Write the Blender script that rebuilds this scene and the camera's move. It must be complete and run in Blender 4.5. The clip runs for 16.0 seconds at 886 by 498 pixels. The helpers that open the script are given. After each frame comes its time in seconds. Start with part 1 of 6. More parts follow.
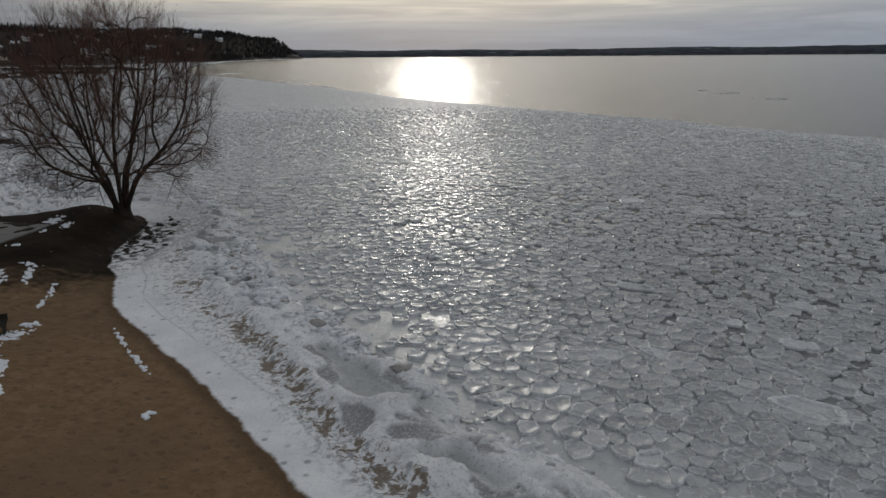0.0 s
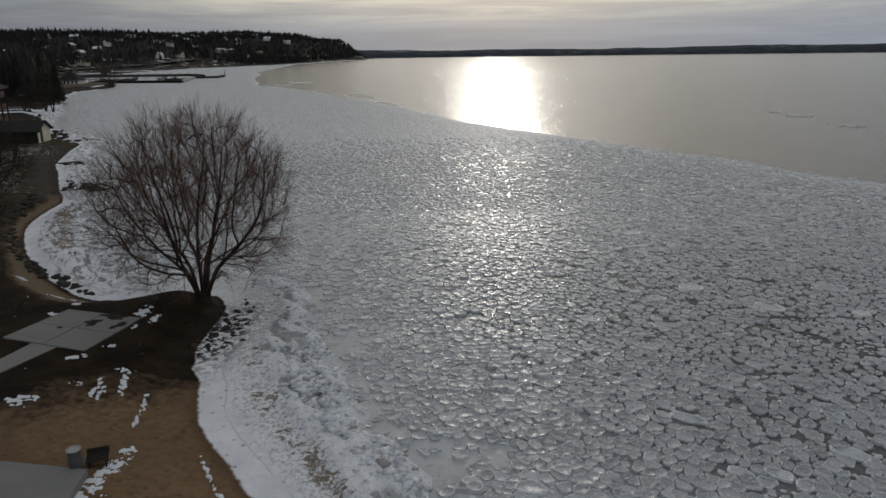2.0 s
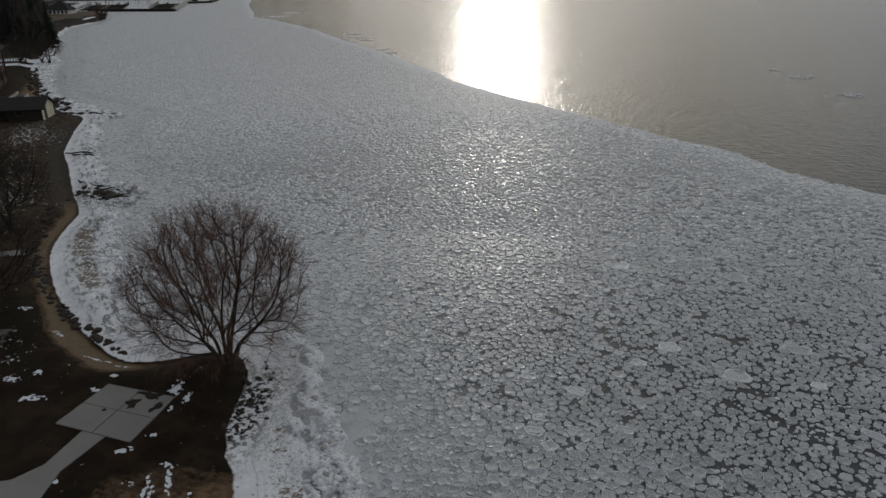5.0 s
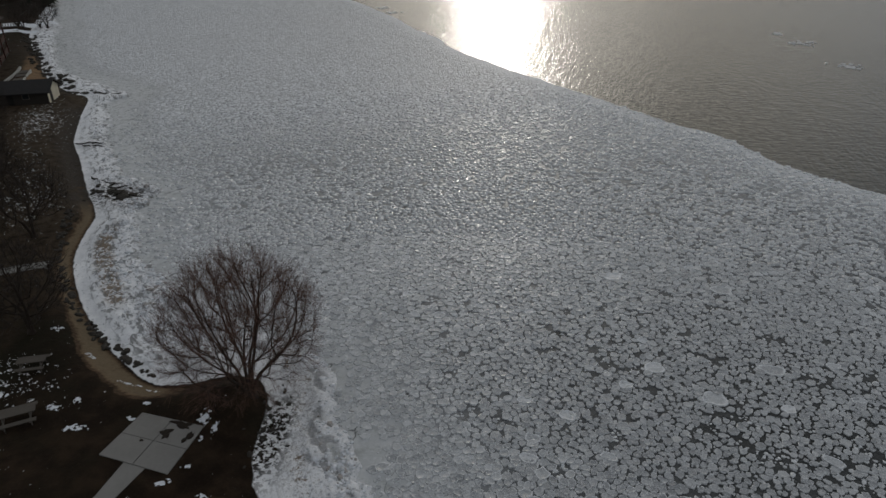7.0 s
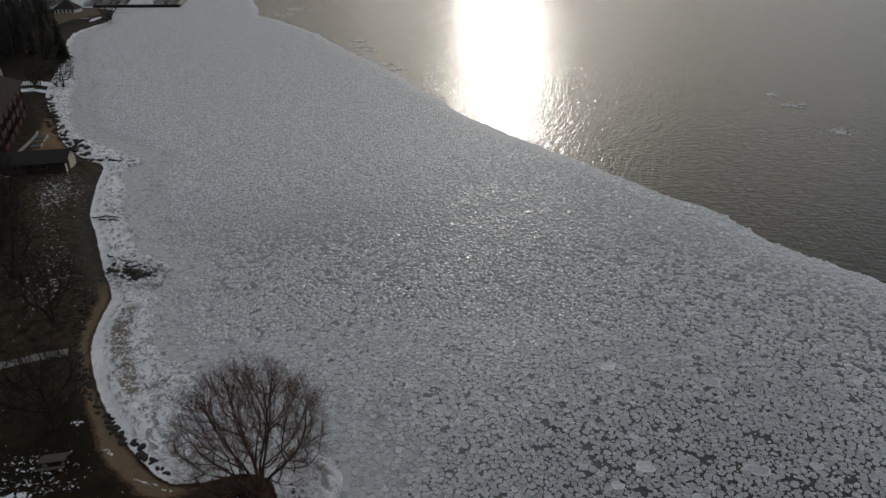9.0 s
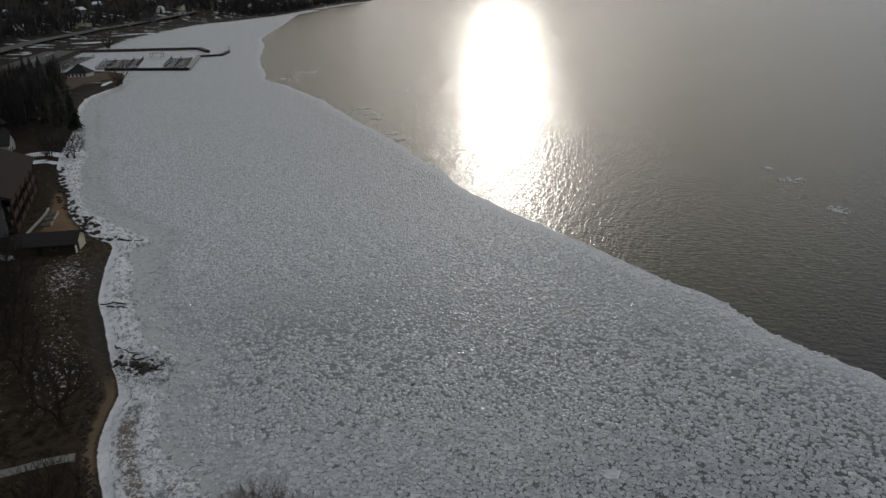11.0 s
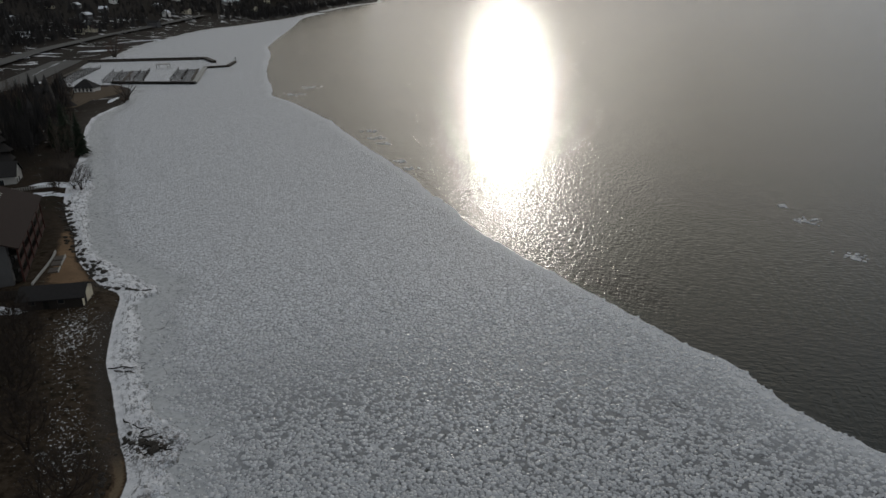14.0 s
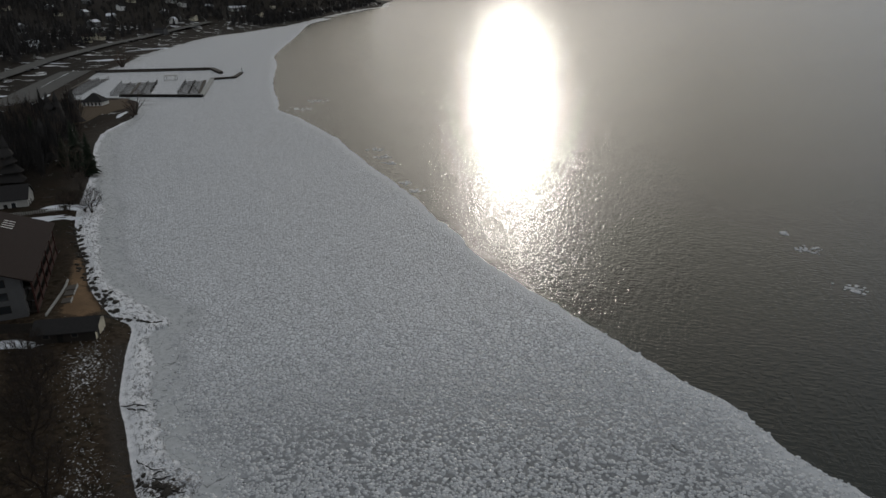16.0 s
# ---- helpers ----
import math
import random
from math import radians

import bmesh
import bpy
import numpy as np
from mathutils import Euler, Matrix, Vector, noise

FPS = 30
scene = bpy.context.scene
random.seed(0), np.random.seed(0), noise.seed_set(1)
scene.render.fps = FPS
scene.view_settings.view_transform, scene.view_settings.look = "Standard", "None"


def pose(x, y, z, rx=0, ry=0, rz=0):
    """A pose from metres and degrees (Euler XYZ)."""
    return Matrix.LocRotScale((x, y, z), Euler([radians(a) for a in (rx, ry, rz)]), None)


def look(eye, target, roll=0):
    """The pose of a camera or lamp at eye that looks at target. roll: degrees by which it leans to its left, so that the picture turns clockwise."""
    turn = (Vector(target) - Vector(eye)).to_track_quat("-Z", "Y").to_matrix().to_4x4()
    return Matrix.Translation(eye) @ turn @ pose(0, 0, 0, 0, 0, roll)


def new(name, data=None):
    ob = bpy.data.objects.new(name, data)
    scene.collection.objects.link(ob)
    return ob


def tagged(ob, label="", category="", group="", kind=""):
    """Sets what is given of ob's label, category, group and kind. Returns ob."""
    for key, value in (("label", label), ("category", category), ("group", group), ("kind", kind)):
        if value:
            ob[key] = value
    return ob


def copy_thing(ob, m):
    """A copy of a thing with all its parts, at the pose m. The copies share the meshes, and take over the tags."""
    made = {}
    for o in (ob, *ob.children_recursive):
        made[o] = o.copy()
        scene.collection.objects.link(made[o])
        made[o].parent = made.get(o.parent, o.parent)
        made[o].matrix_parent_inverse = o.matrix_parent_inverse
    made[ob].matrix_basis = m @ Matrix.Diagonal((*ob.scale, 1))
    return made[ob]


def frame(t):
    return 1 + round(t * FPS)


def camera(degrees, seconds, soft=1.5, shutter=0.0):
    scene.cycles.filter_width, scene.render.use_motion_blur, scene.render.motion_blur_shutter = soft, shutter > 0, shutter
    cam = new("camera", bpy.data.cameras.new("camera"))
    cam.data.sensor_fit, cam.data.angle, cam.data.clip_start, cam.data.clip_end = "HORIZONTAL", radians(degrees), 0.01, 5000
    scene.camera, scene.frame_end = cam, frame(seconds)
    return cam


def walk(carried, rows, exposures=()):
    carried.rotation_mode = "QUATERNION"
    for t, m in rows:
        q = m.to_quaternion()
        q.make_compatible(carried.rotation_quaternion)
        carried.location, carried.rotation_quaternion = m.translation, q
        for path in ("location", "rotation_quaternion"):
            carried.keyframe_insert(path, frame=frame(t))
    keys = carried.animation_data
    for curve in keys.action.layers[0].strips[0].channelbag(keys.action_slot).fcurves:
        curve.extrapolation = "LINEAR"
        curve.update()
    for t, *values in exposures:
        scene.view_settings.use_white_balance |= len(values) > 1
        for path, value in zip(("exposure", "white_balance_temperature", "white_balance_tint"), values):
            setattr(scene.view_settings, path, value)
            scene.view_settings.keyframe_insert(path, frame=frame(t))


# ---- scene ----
cam = camera(65.5, 16.0)
PATH = [
    (0, (3.743, -1.733, 8.28), (3.416, 0.164, 7.739), -0.4),
    (0.5, (3.697, -1.715, 8.848), (3.274, 0.162, 8.302), -0.5),
    (1, (3.693, -1.702, 10.126), (3.202, 0.158, 9.581), -0.5),
    (1.5, (3.678, -1.709, 11.748), (3.189, 0.153, 11.204), -0.5),
    (2, (3.722, -1.748, 13.347), (3.227, 0.112, 12.805), -0.7),
    (2.5, (3.733, -1.776, 14.984), (3.239, 0.085, 14.442), -0.7),
    (3, (3.756, -1.86, 16.603), (3.262, 0.001, 16.063), -0.6),
    (3.5, (3.766, -1.872, 18.222), (3.273, -0.015, 17.666), -0.6),
    (4, (3.742, -1.936, 19.804), (3.256, -0.107, 19.154), -0.6),
    (4.5, (3.761, -2.004, 21.497), (3.285, -0.216, 20.738), -0.6),
    (5, (3.768, -2.018, 23.1), (3.293, -0.233, 22.333), -0.6),
    (7.5, (3.973, -2.42, 31.548), (3.51, -0.717, 30.607), -1.0),
    (8, (4.131, -2.481, 33.025), (3.663, -0.778, 32.086), -1.0),
    (8.5, (4.167, -2.446, 34.617), (3.696, -0.739, 33.688), -1.1),
    (9, (4.234, -2.511, 36.094), (3.752, -0.761, 35.253), -1.1),
    (9.5, (4.367, -2.598, 37.47), (3.874, -0.809, 36.725), -1.2),
    (11.8, (2.505, 0.891, 43.354), (2.005, 2.692, 42.644), -1.1),
    (12, (1.902, 1.89, 43.74), (1.411, 3.693, 43.025), -1.1),
    (12.5, (1.444, 2.847, 44.997), (0.953, 4.648, 44.278), -1.1),
    (13, (1.381, 2.89, 46.418), (0.884, 4.69, 45.701), -1.0),
    (13.5, (1.421, 2.829, 47.925), (0.918, 4.628, 47.21), -1.1),
    (14, (1.523, 2.825, 49.448), (1.011, 4.622, 48.733), -1.1),
    (14.5, (1.508, 2.851, 50.93), (0.992, 4.647, 50.217), -1.1),
    (15, (1.474, 2.816, 52.48), (0.956, 4.612, 51.769), -1.1),
    (15.5, (1.469, 2.791, 53.997), (0.948, 4.586, 53.287), -1.1),
    (16, (1.564, 2.731, 55.46), (1.039, 4.526, 54.752), -1.1),
]
walk(cam, [(t, look(eye, target, roll)) for t, eye, target, roll in PATH])

# ---- light ----
SUN_AZ, SUN_EL = -10.2, 12.5          # degrees from +y towards +x, and above the horizon
sun_way = Vector((math.sin(radians(SUN_AZ)) * math.cos(radians(SUN_EL)),
                  math.cos(radians(SUN_AZ)) * math.cos(radians(SUN_EL)), math.sin(radians(SUN_EL))))
sun = new("sun", bpy.data.lights.new("sun", "SUN"))
sun.data.energy, sun.data.angle, sun.data.color = 0.18, radians(4.0), (1.0, 0.95, 0.86)
sun.matrix_world = look(sun_way * 100, (0, 0, 0))


class Graph:
    """Short hand for node trees."""

    def __init__(self, tree):
        self.tree = tree
        tree.nodes.clear()

    def node(self, kind, inputs=None, **props):
        n = self.tree.nodes.new(kind)
        for key, value in props.items():
            setattr(n, key, value)
        for key, value in (inputs or {}).items():
            self.put(n.inputs[key], value)
        return n

    def put(self, socket, value):
        if isinstance(value, bpy.types.NodeSocket):
            self.tree.links.new(value, socket)
        elif isinstance(value, (tuple, list)) and len(value) == 3 and len(socket.default_value) == 4:
            socket.default_value = (*value, 1.0)
        else:
            socket.default_value = value

    def math(self, op, a, b=0.0, c=0.0, clamp=False):
        return self.node("ShaderNodeMath", {0: a, 1: b, 2: c}, operation=op, use_clamp=clamp).outputs[0]

    def mix(self, f, a, b, blend="MIX"):
        n = self.node("ShaderNodeMix", data_type="RGBA", blend_type=blend)
        self.put(n.inputs[0], f), self.put(n.inputs[6], a), self.put(n.inputs[7], b)
        return n.outputs[2]

    def step(self, value, lo, hi, a=0.0, b=1.0):
        n = self.node("ShaderNodeMapRange", {0: value, 1: lo, 2: hi, 3: a, 4: b}, interpolation_type="SMOOTHSTEP")
        return n.outputs[0]

    def place(self, scale=(1, 1, 1), turn=0.0, coord="Object"):
        c = self.node("ShaderNodeTexCoord").outputs[coord]
        return self.node("ShaderNodeMapping", {"Vector": c, "Scale": scale, "Rotation": (0, 0, radians(turn))}).outputs[0]

    def noise(self, vec, scale, detail=3.0, rough=0.55, distort=0.0):
        return self.node("ShaderNodeTexNoise", {"Vector": vec, "Scale": scale, "Detail": detail, "Roughness": rough, "Distortion": distort}).outputs[0]

    def voronoi(self, vec, scale, feature="F1", out="Distance", random=1.0):
        return self.node("ShaderNodeTexVoronoi", {"Vector": vec, "Scale": scale, "Randomness": random}, feature=feature).outputs[out]

    def attr(self, name):
        return self.node("ShaderNodeAttribute", attribute_name=name).outputs["Fac"]

    def bump(self, height, strength, distance, normal=None):
        n = self.node("ShaderNodeBump", {"Height": height, "Strength": strength, "Distance": distance})
        if normal is not None:
            self.put(n.inputs["Normal"], normal)
        return n.outputs[0]

    def surface(self, color, rough=0.8, metal=0.0, normal=None, spec=0.5, **more):
        n = self.node("ShaderNodeBsdfPrincipled", {"Base Color": color, "Roughness": rough, "Metallic": metal, "Specular IOR Level": spec})
        for key, value in more.items():
            self.put(n.inputs[key.replace("_", " ")], value)
        if normal is not None:
            self.put(n.inputs["Normal"], normal)
        out = self.node("ShaderNodeOutputMaterial")
        self.tree.links.new(n.outputs[0], out.inputs[0])
        return n


# Veiled winter sky: clear sky dimmed by a thin sheet of stratus, lighter round the sun.
world = bpy.data.worlds.new("sky")
scene.world = world
world.use_nodes = True
g = Graph(world.node_tree)
clear = g.node("ShaderNodeTexSky", sky_type="NISHITA", sun_disc=False, sun_elevation=radians(SUN_EL), sun_rotation=radians(SUN_AZ), dust_density=2.0).outputs[0]
gen = g.node("ShaderNodeTexCoord").outputs["Generated"]
sep = g.node("ShaderNodeSeparateXYZ", {0: gen})
up = g.math("MAXIMUM", sep.outputs[2], 0.0)
near_sun = g.node("ShaderNodeVectorMath", {0: gen, 1: tuple(sun_way)}, operation="DOT_PRODUCT").outputs["Value"]
glow = g.step(near_sun, 0.80, 0.995)
wide = g.node("ShaderNodeMapping", {"Vector": gen, "Scale": (2.2, 2.2, 34.0)}).outputs[0]
streak = g.noise(wide, 1.6, 5.0, 0.6, 0.6)
cloud = g.mix(g.step(up, 0.0, 0.11), (0.285, 0.322, 0.382), (0.505, 0.521, 0.530))
cloud = g.mix(g.math("MULTIPLY", glow, g.step(up, 0.03, 0.085)), cloud, (0.86, 0.79, 0.66))
cloud = g.mix(g.step(streak, 0.35, 0.7), g.mix(0.55, cloud, (0.215, 0.242, 0.290)), cloud)
west = g.step(sep.outputs[0], -0.78, -0.30, 0.62, 1.0)
cloud = g.node("ShaderNodeVectorMath", {0: cloud, "Scale": west}, operation="SCALE").outputs[0]
# the sun's aureole in the veil of cloud
near_glow = g.math("POWER", g.step(near_sun, math.cos(radians(17)), 1.0), 2.0)
disc_glow = g.math("POWER", g.step(near_sun, math.cos(radians(6.0)), 1.0), 2.0)
aureole = g.math("ADD", g.math("MULTIPLY", near_glow, 0.9), g.math("MULTIPLY", disc_glow, 6.0))
aureole = g.math("MULTIPLY", aureole, g.step(up, 0.06, 0.15))
aureole = g.node("ShaderNodeVectorMath", {0: (1.0, 0.95, 0.86), "Scale": aureole}, operation="SCALE").outputs[0]
cloud = g.node("ShaderNodeVectorMath", {0: cloud, 1: aureole}, operation="ADD").outputs[0]
sky_mix = g.mix(0.975, g.mix(1.0, clear, (0.07, 0.07, 0.07), "MULTIPLY"), cloud)
background = g.node("ShaderNodeBackground", {"Color": sky_mix, "Strength": 0.955})
world_out = g.node("ShaderNodeOutputWorld")
g.tree.links.new(background.outputs[0], world_out.inputs[0])


# ---- materials ----
def material(name, build):
    m = bpy.data.materials.new(name)
    m.use_nodes = True
    build(Graph(m.node_tree))
    return m


def plain(name, color, rough=0.8, metal=0.0, grain=6.0, amount=0.25, bump=0.3, depth=0.02):
    """A surface with grain and stains at two scales."""
    def build(g):
        v = g.place()
        fine, coarse = g.noise(v, grain * 6, 3), g.noise(v, grain, 4)
        low = tuple(c * (1 - amount) for c in color)
        high = tuple(min(1, c * (1 + amount)) for c in color)
        c = g.mix(coarse, low, high)
        c = g.mix(g.math("MULTIPLY", fine, 0.5), c, tuple(x * 0.7 for x in color))
        g.surface(c, rough, metal, g.bump(fine, bump, depth), 0.2 if rough > 0.6 else 0.5)
    return material(name, build)


def build_ground(g):
    v = g.place()
    shore, fast, sandy, dirt = g.attr("shore"), g.attr("fast"), g.attr("sandy"), g.attr("height_above")
    big, mid, small, tiny = g.noise(v, 0.12, 4), g.noise(v, 0.7, 5, 0.6), g.noise(v, 3.0, 4, 0.6), g.noise(v, 14.0, 4, 0.65)
    grit = g.noise(v, 60.0, 2)
    turf = g.mix(g.step(mid, 0.35, 0.7), (0.014, 0.0092, 0.0060), (0.036, 0.0235, 0.0145))
    turf = g.mix(g.step(big, 0.45, 0.7), turf, (0.014, 0.0130, 0.0075))
    turf = g.mix(g.math("MULTIPLY", g.step(g.noise(v, 9.0, 6, 0.75), 0.55, 0.66), 0.6), turf, (0.052, 0.037, 0.024))
    turf = g.mix(g.math("MULTIPLY", g.attr("far_field"), 0.85), turf, g.mix(mid, (0.008, 0.0078, 0.0075), (0.019, 0.0175, 0.016)))
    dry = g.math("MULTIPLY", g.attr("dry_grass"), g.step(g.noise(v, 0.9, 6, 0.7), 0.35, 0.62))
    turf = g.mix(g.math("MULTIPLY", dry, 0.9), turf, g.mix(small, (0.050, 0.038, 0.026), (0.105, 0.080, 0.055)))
    turf = g.mix(g.math("MULTIPLY", tiny, 0.6), turf, (0.008, 0.006, 0.0045))
    sand = g.mix(g.step(small, 0.3, 0.75), (0.155, 0.098, 0.055), (0.225, 0.150, 0.088))
    sand = g.mix(g.step(big, 0.4, 0.65), sand, (0.14, 0.092, 0.055))
    prints = g.step(g.math("ADD", g.voronoi(v, 2.3), g.math("MULTIPLY", tiny, 0.35)), 0.34, 0.42)
    sand = g.mix(g.math("MULTIPLY", g.math("SUBTRACT", 1.0, prints), 0.6), sand, (0.10, 0.066, 0.040))
    sand = g.mix(g.math("MULTIPLY", grit, 0.4), sand, (0.12, 0.08, 0.048))
    sand = g.mix(g.attr("strip"), sand, g.mix(small, (0.105, 0.080, 0.052), (0.165, 0.128, 0.085)))
    sand = g.mix(g.math("MULTIPLY", g.step(g.noise(v, 7.0, 5, 0.75), 0.56, 0.64), 0.55), sand, (0.065, 0.044, 0.028))
    wet = g.step(shore, -0.45, -0.05)
    sand = g.mix(g.math("MULTIPLY", wet, 0.65), sand, (0.085, 0.055, 0.032))
    edge = g.math("ADD", g.math("ADD", sandy, g.math("MULTIPLY", g.math("SUBTRACT", g.noise(v, 0.32, 5, 0.65), 0.5), 1.9)), g.math("MULTIPLY", g.math("SUBTRACT", small, 0.5), 0.5))
    dirty = g.mix(g.step(small, 0.3, 0.7), (0.040, 0.027, 0.017), (0.085, 0.057, 0.036))
    land = g.mix(g.math("MULTIPLY", g.step(edge, 0.10, 0.34), g.step(sandy, 0.01, 0.10)), turf, dirty)
    land = g.mix(g.step(edge, 0.42, 0.85), land, sand)
    # pebbly strip above the frozen shore
    pebbles = g.mix(g.step(g.noise(v, 8.0, 4, 0.7), 0.4, 0.62), (0.020, 0.017, 0.015), (0.060, 0.052, 0.044))
    land = g.mix(g.math("MULTIPLY", g.attr("pebbly"), g.step(g.noise(v, 0.8, 4, 0.65), 0.30, 0.50)), land, pebbles)
    # old snow left lying in hollows of the turf
    old = g.math("ADD", g.noise(v, 2.6, 5, 0.7, 0.4), g.math("MULTIPLY", g.attr("old_snow"), 0.13))
    left = g.math("MULTIPLY", g.step(old, 0.69, 0.71), g.math("SUBTRACT", 1.0, g.step(sandy, 0.2, 0.6)))
    far_snow = g.math("MULTIPLY", g.attr("far_field"), g.step(g.noise(v, 0.05, 6, 0.75), 0.575, 0.61))
    far_snow = g.math("MULTIPLY", far_snow, g.step(dirt, 22.0, 10.0))
    left = g.math("MAXIMUM", left, far_snow)
    snow = g.mix(g.step(mid, 0.3, 0.75), (0.655, 0.665, 0.69), (0.79, 0.795, 0.81))
    snow = g.mix(g.math("MULTIPLY", g.step(tiny, 0.45, 0.7), 0.25), snow, (0.42, 0.45, 0.51))
    # trodden crust, and sand thrown over the berm below the beach
    band, near = g.attr("band"), g.attr("beach_shelf")
    crust = g.math("MULTIPLY", g.math("MULTIPLY", near, g.step(band, 0.7, 2.2)), g.step(g.noise(v, 6.5, 5, 0.72, 0.3), 0.52, 0.57))
    crust = g.math("MULTIPLY", crust, g.step(band, 3.6, 2.8, 0.35, 1.0))
    snow = g.mix(g.math("MULTIPLY", crust, 0.7), snow, (0.25, 0.258, 0.27))
    specks = g.math("MULTIPLY", g.math("MULTIPLY", near, g.step(band, 1.1, 2.4)), g.step(g.noise(v, 15.0, 4, 0.7), 0.60, 0.65))
    snow = g.mix(g.math("MULTIPLY", specks, 0.7), snow, (0.13, 0.115, 0.095))
    berm = g.math("MULTIPLY", g.step(band, 1.55, 2.35), g.math("SUBTRACT", 1.0, g.step(band, 2.7, 3.9)))
    heap = g.math("ADD", g.math("MULTIPLY", g.noise(v, 3.4, 6, 0.75, 0.6), 0.75), g.math("ADD", g.math("MULTIPLY", mid, 0.35), g.math("MULTIPLY", g.math("MULTIPLY", berm, g.attr("sand_berm")), 0.15)))
    thrown = g.math("MULTIPLY", g.math("MULTIPLY", g.step(berm, 0.02, 0.3), near), g.step(heap, 0.675, 0.715))
    snow = g.mix(g.math("MULTIPLY", thrown, 0.9), snow, g.mix(tiny, (0.095, 0.070, 0.047), (0.22, 0.165, 0.115)))
    # hollows between the lumps darkened, their shade put into the colour
    hollow_shade = g.math("MULTIPLY", g.step(g.attr("hollow_shade"), 0.35, 0.85), g.step(tiny, 0.30, 0.55, 0.5, 1.0))
    snow = g.mix(g.math("MULTIPLY", hollow_shade, 0.75), snow, (0.16, 0.162, 0.164))
    snow = g.mix(g.math("MULTIPLY", g.attr("pool_ice"), 0.65), snow, g.mix(small, (0.24, 0.25, 0.235), (0.36, 0.372, 0.36)))
    bar = g.math("MULTIPLY", g.step(g.attr("sandbar"), 0.15, 0.7), g.step(g.math("ADD", g.noise(v, 2.6, 6, 0.75, 0.5), g.math("MULTIPLY", mid, 0.6)), 0.74, 0.79))
    snow = g.mix(g.math("MULTIPLY", bar, 0.92), snow, (0.16, 0.118, 0.078))
    # a sledge track and footprints in the flat snow
    drift = g.math("ADD", shore, g.math("MULTIPLY", g.noise(v, 0.18, 2), 0.9))
    rut = g.math("ABSOLUTE", g.math("SUBTRACT", drift, 1.6))
    snow = g.mix(g.math("MULTIPLY", g.step(rut, 0.06, 0.01), g.step(mid, 0.35, 0.6, 0.05, 0.45)), snow, (0.34, 0.36, 0.39))
    second = g.math("ABSOLUTE", g.math("SUBTRACT", drift, 1.92))
    snow = g.mix(g.math("MULTIPLY", g.step(second, 0.05, 0.01), g.step(mid, 0.45, 0.65, 0.0, 0.4)), snow, (0.36, 0.38, 0.41))
    steps = g.math("MULTIPLY", g.step(g.voronoi(v, 2.3), 0.22, 0.13), g.step(g.noise(v, 0.6, 2), 0.38, 0.50))
    snow = g.mix(g.math("MULTIPLY", steps, 0.85), snow, (0.30, 0.32, 0.35))
    # grey slush and clear ice near the outer rim
    outer = g.math("ADD", fast, g.math("MULTIPLY", g.math("SUBTRACT", g.noise(v, 0.55, 5, 0.65), 0.5), 3.5))
    slush = g.math("MULTIPLY", g.step(outer, -1.0, 0.2), g.math("SUBTRACT", 1.0, g.math("MULTIPLY", near, 0.7)))
    snow = g.mix(g.math("MULTIPLY", slush, 0.85), snow, g.mix(mid, (0.31, 0.325, 0.34), (0.43, 0.445, 0.46)))
    dark_wet = g.math("MULTIPLY", g.step(g.noise(v, 0.5, 5, 0.7), 0.56, 0.66), g.math("MULTIPLY", g.step(fast, -6.0, -2.5), g.step(shore, 1.5, 3.0)))
    snow = g.mix(g.math("MULTIPLY", dark_wet, g.math("SUBTRACT", 0.7, g.math("MULTIPLY", near, 0.6))), snow, (0.16, 0.17, 0.17))
    # dark pits and troughs of the ridges: shade put into the snow colour
    pit_shade = g.math("MULTIPLY", g.step(g.noise(g.place((1.0, 1.0, 1.0)), 1.9, 5, 0.72, 0.5), 0.555, 0.60), g.attr("ridge"))
    snow = g.mix(g.math("MULTIPLY", pit_shade, 0.7), snow, (0.18, 0.19, 0.20))
    rows = g.node("ShaderNodeCombineXYZ", {0: g.math("MULTIPLY", shore, 1.7), 1: g.math("MULTIPLY", g.attr("along"), 0.62)}).outputs[0]
    trough_shade = g.math("MULTIPLY", g.step(g.noise(rows, 1.0, 5, 0.7, 0.4), 0.535, 0.575), g.attr("ridge"))
    snow = g.mix(g.math("MULTIPLY", trough_shade, 0.8), snow, (0.15, 0.152, 0.150))
    line = g.math("ADD", shore, g.math("ADD", g.math("MULTIPLY", g.math("SUBTRACT", small, 0.5), 0.16), g.math("MULTIPLY", g.math("SUBTRACT", mid, 0.5), 0.4)))
    on_ice = g.step(line, 0.0, 0.14)
    # dark stones and wrack breaking through the snow below the tree
    stones = g.math("MULTIPLY", g.attr("stony"), g.step(g.noise(v, 2.6, 5, 0.75), 0.47, 0.53))
    white = g.math("MAXIMUM", on_ice, left)
    white = g.math("MULTIPLY", white, g.math("SUBTRACT", 1.0, stones))
    color = g.mix(white, land, snow)
    n = g.bump(tiny, 0.5, 0.04)
    n = g.bump(small, 0.5, 0.12, n)
    n = g.bump(g.math("MULTIPLY", prints, sandy), 0.5, 0.04, n)
    n = g.bump(grit, 0.3, 0.012, n)
    g.surface(color, g.mix(slush, (0.85, 0.85, 0.85), (0.4, 0.4, 0.4)), normal=n, spec=0.05)


ground_mat = material("ground", build_ground)


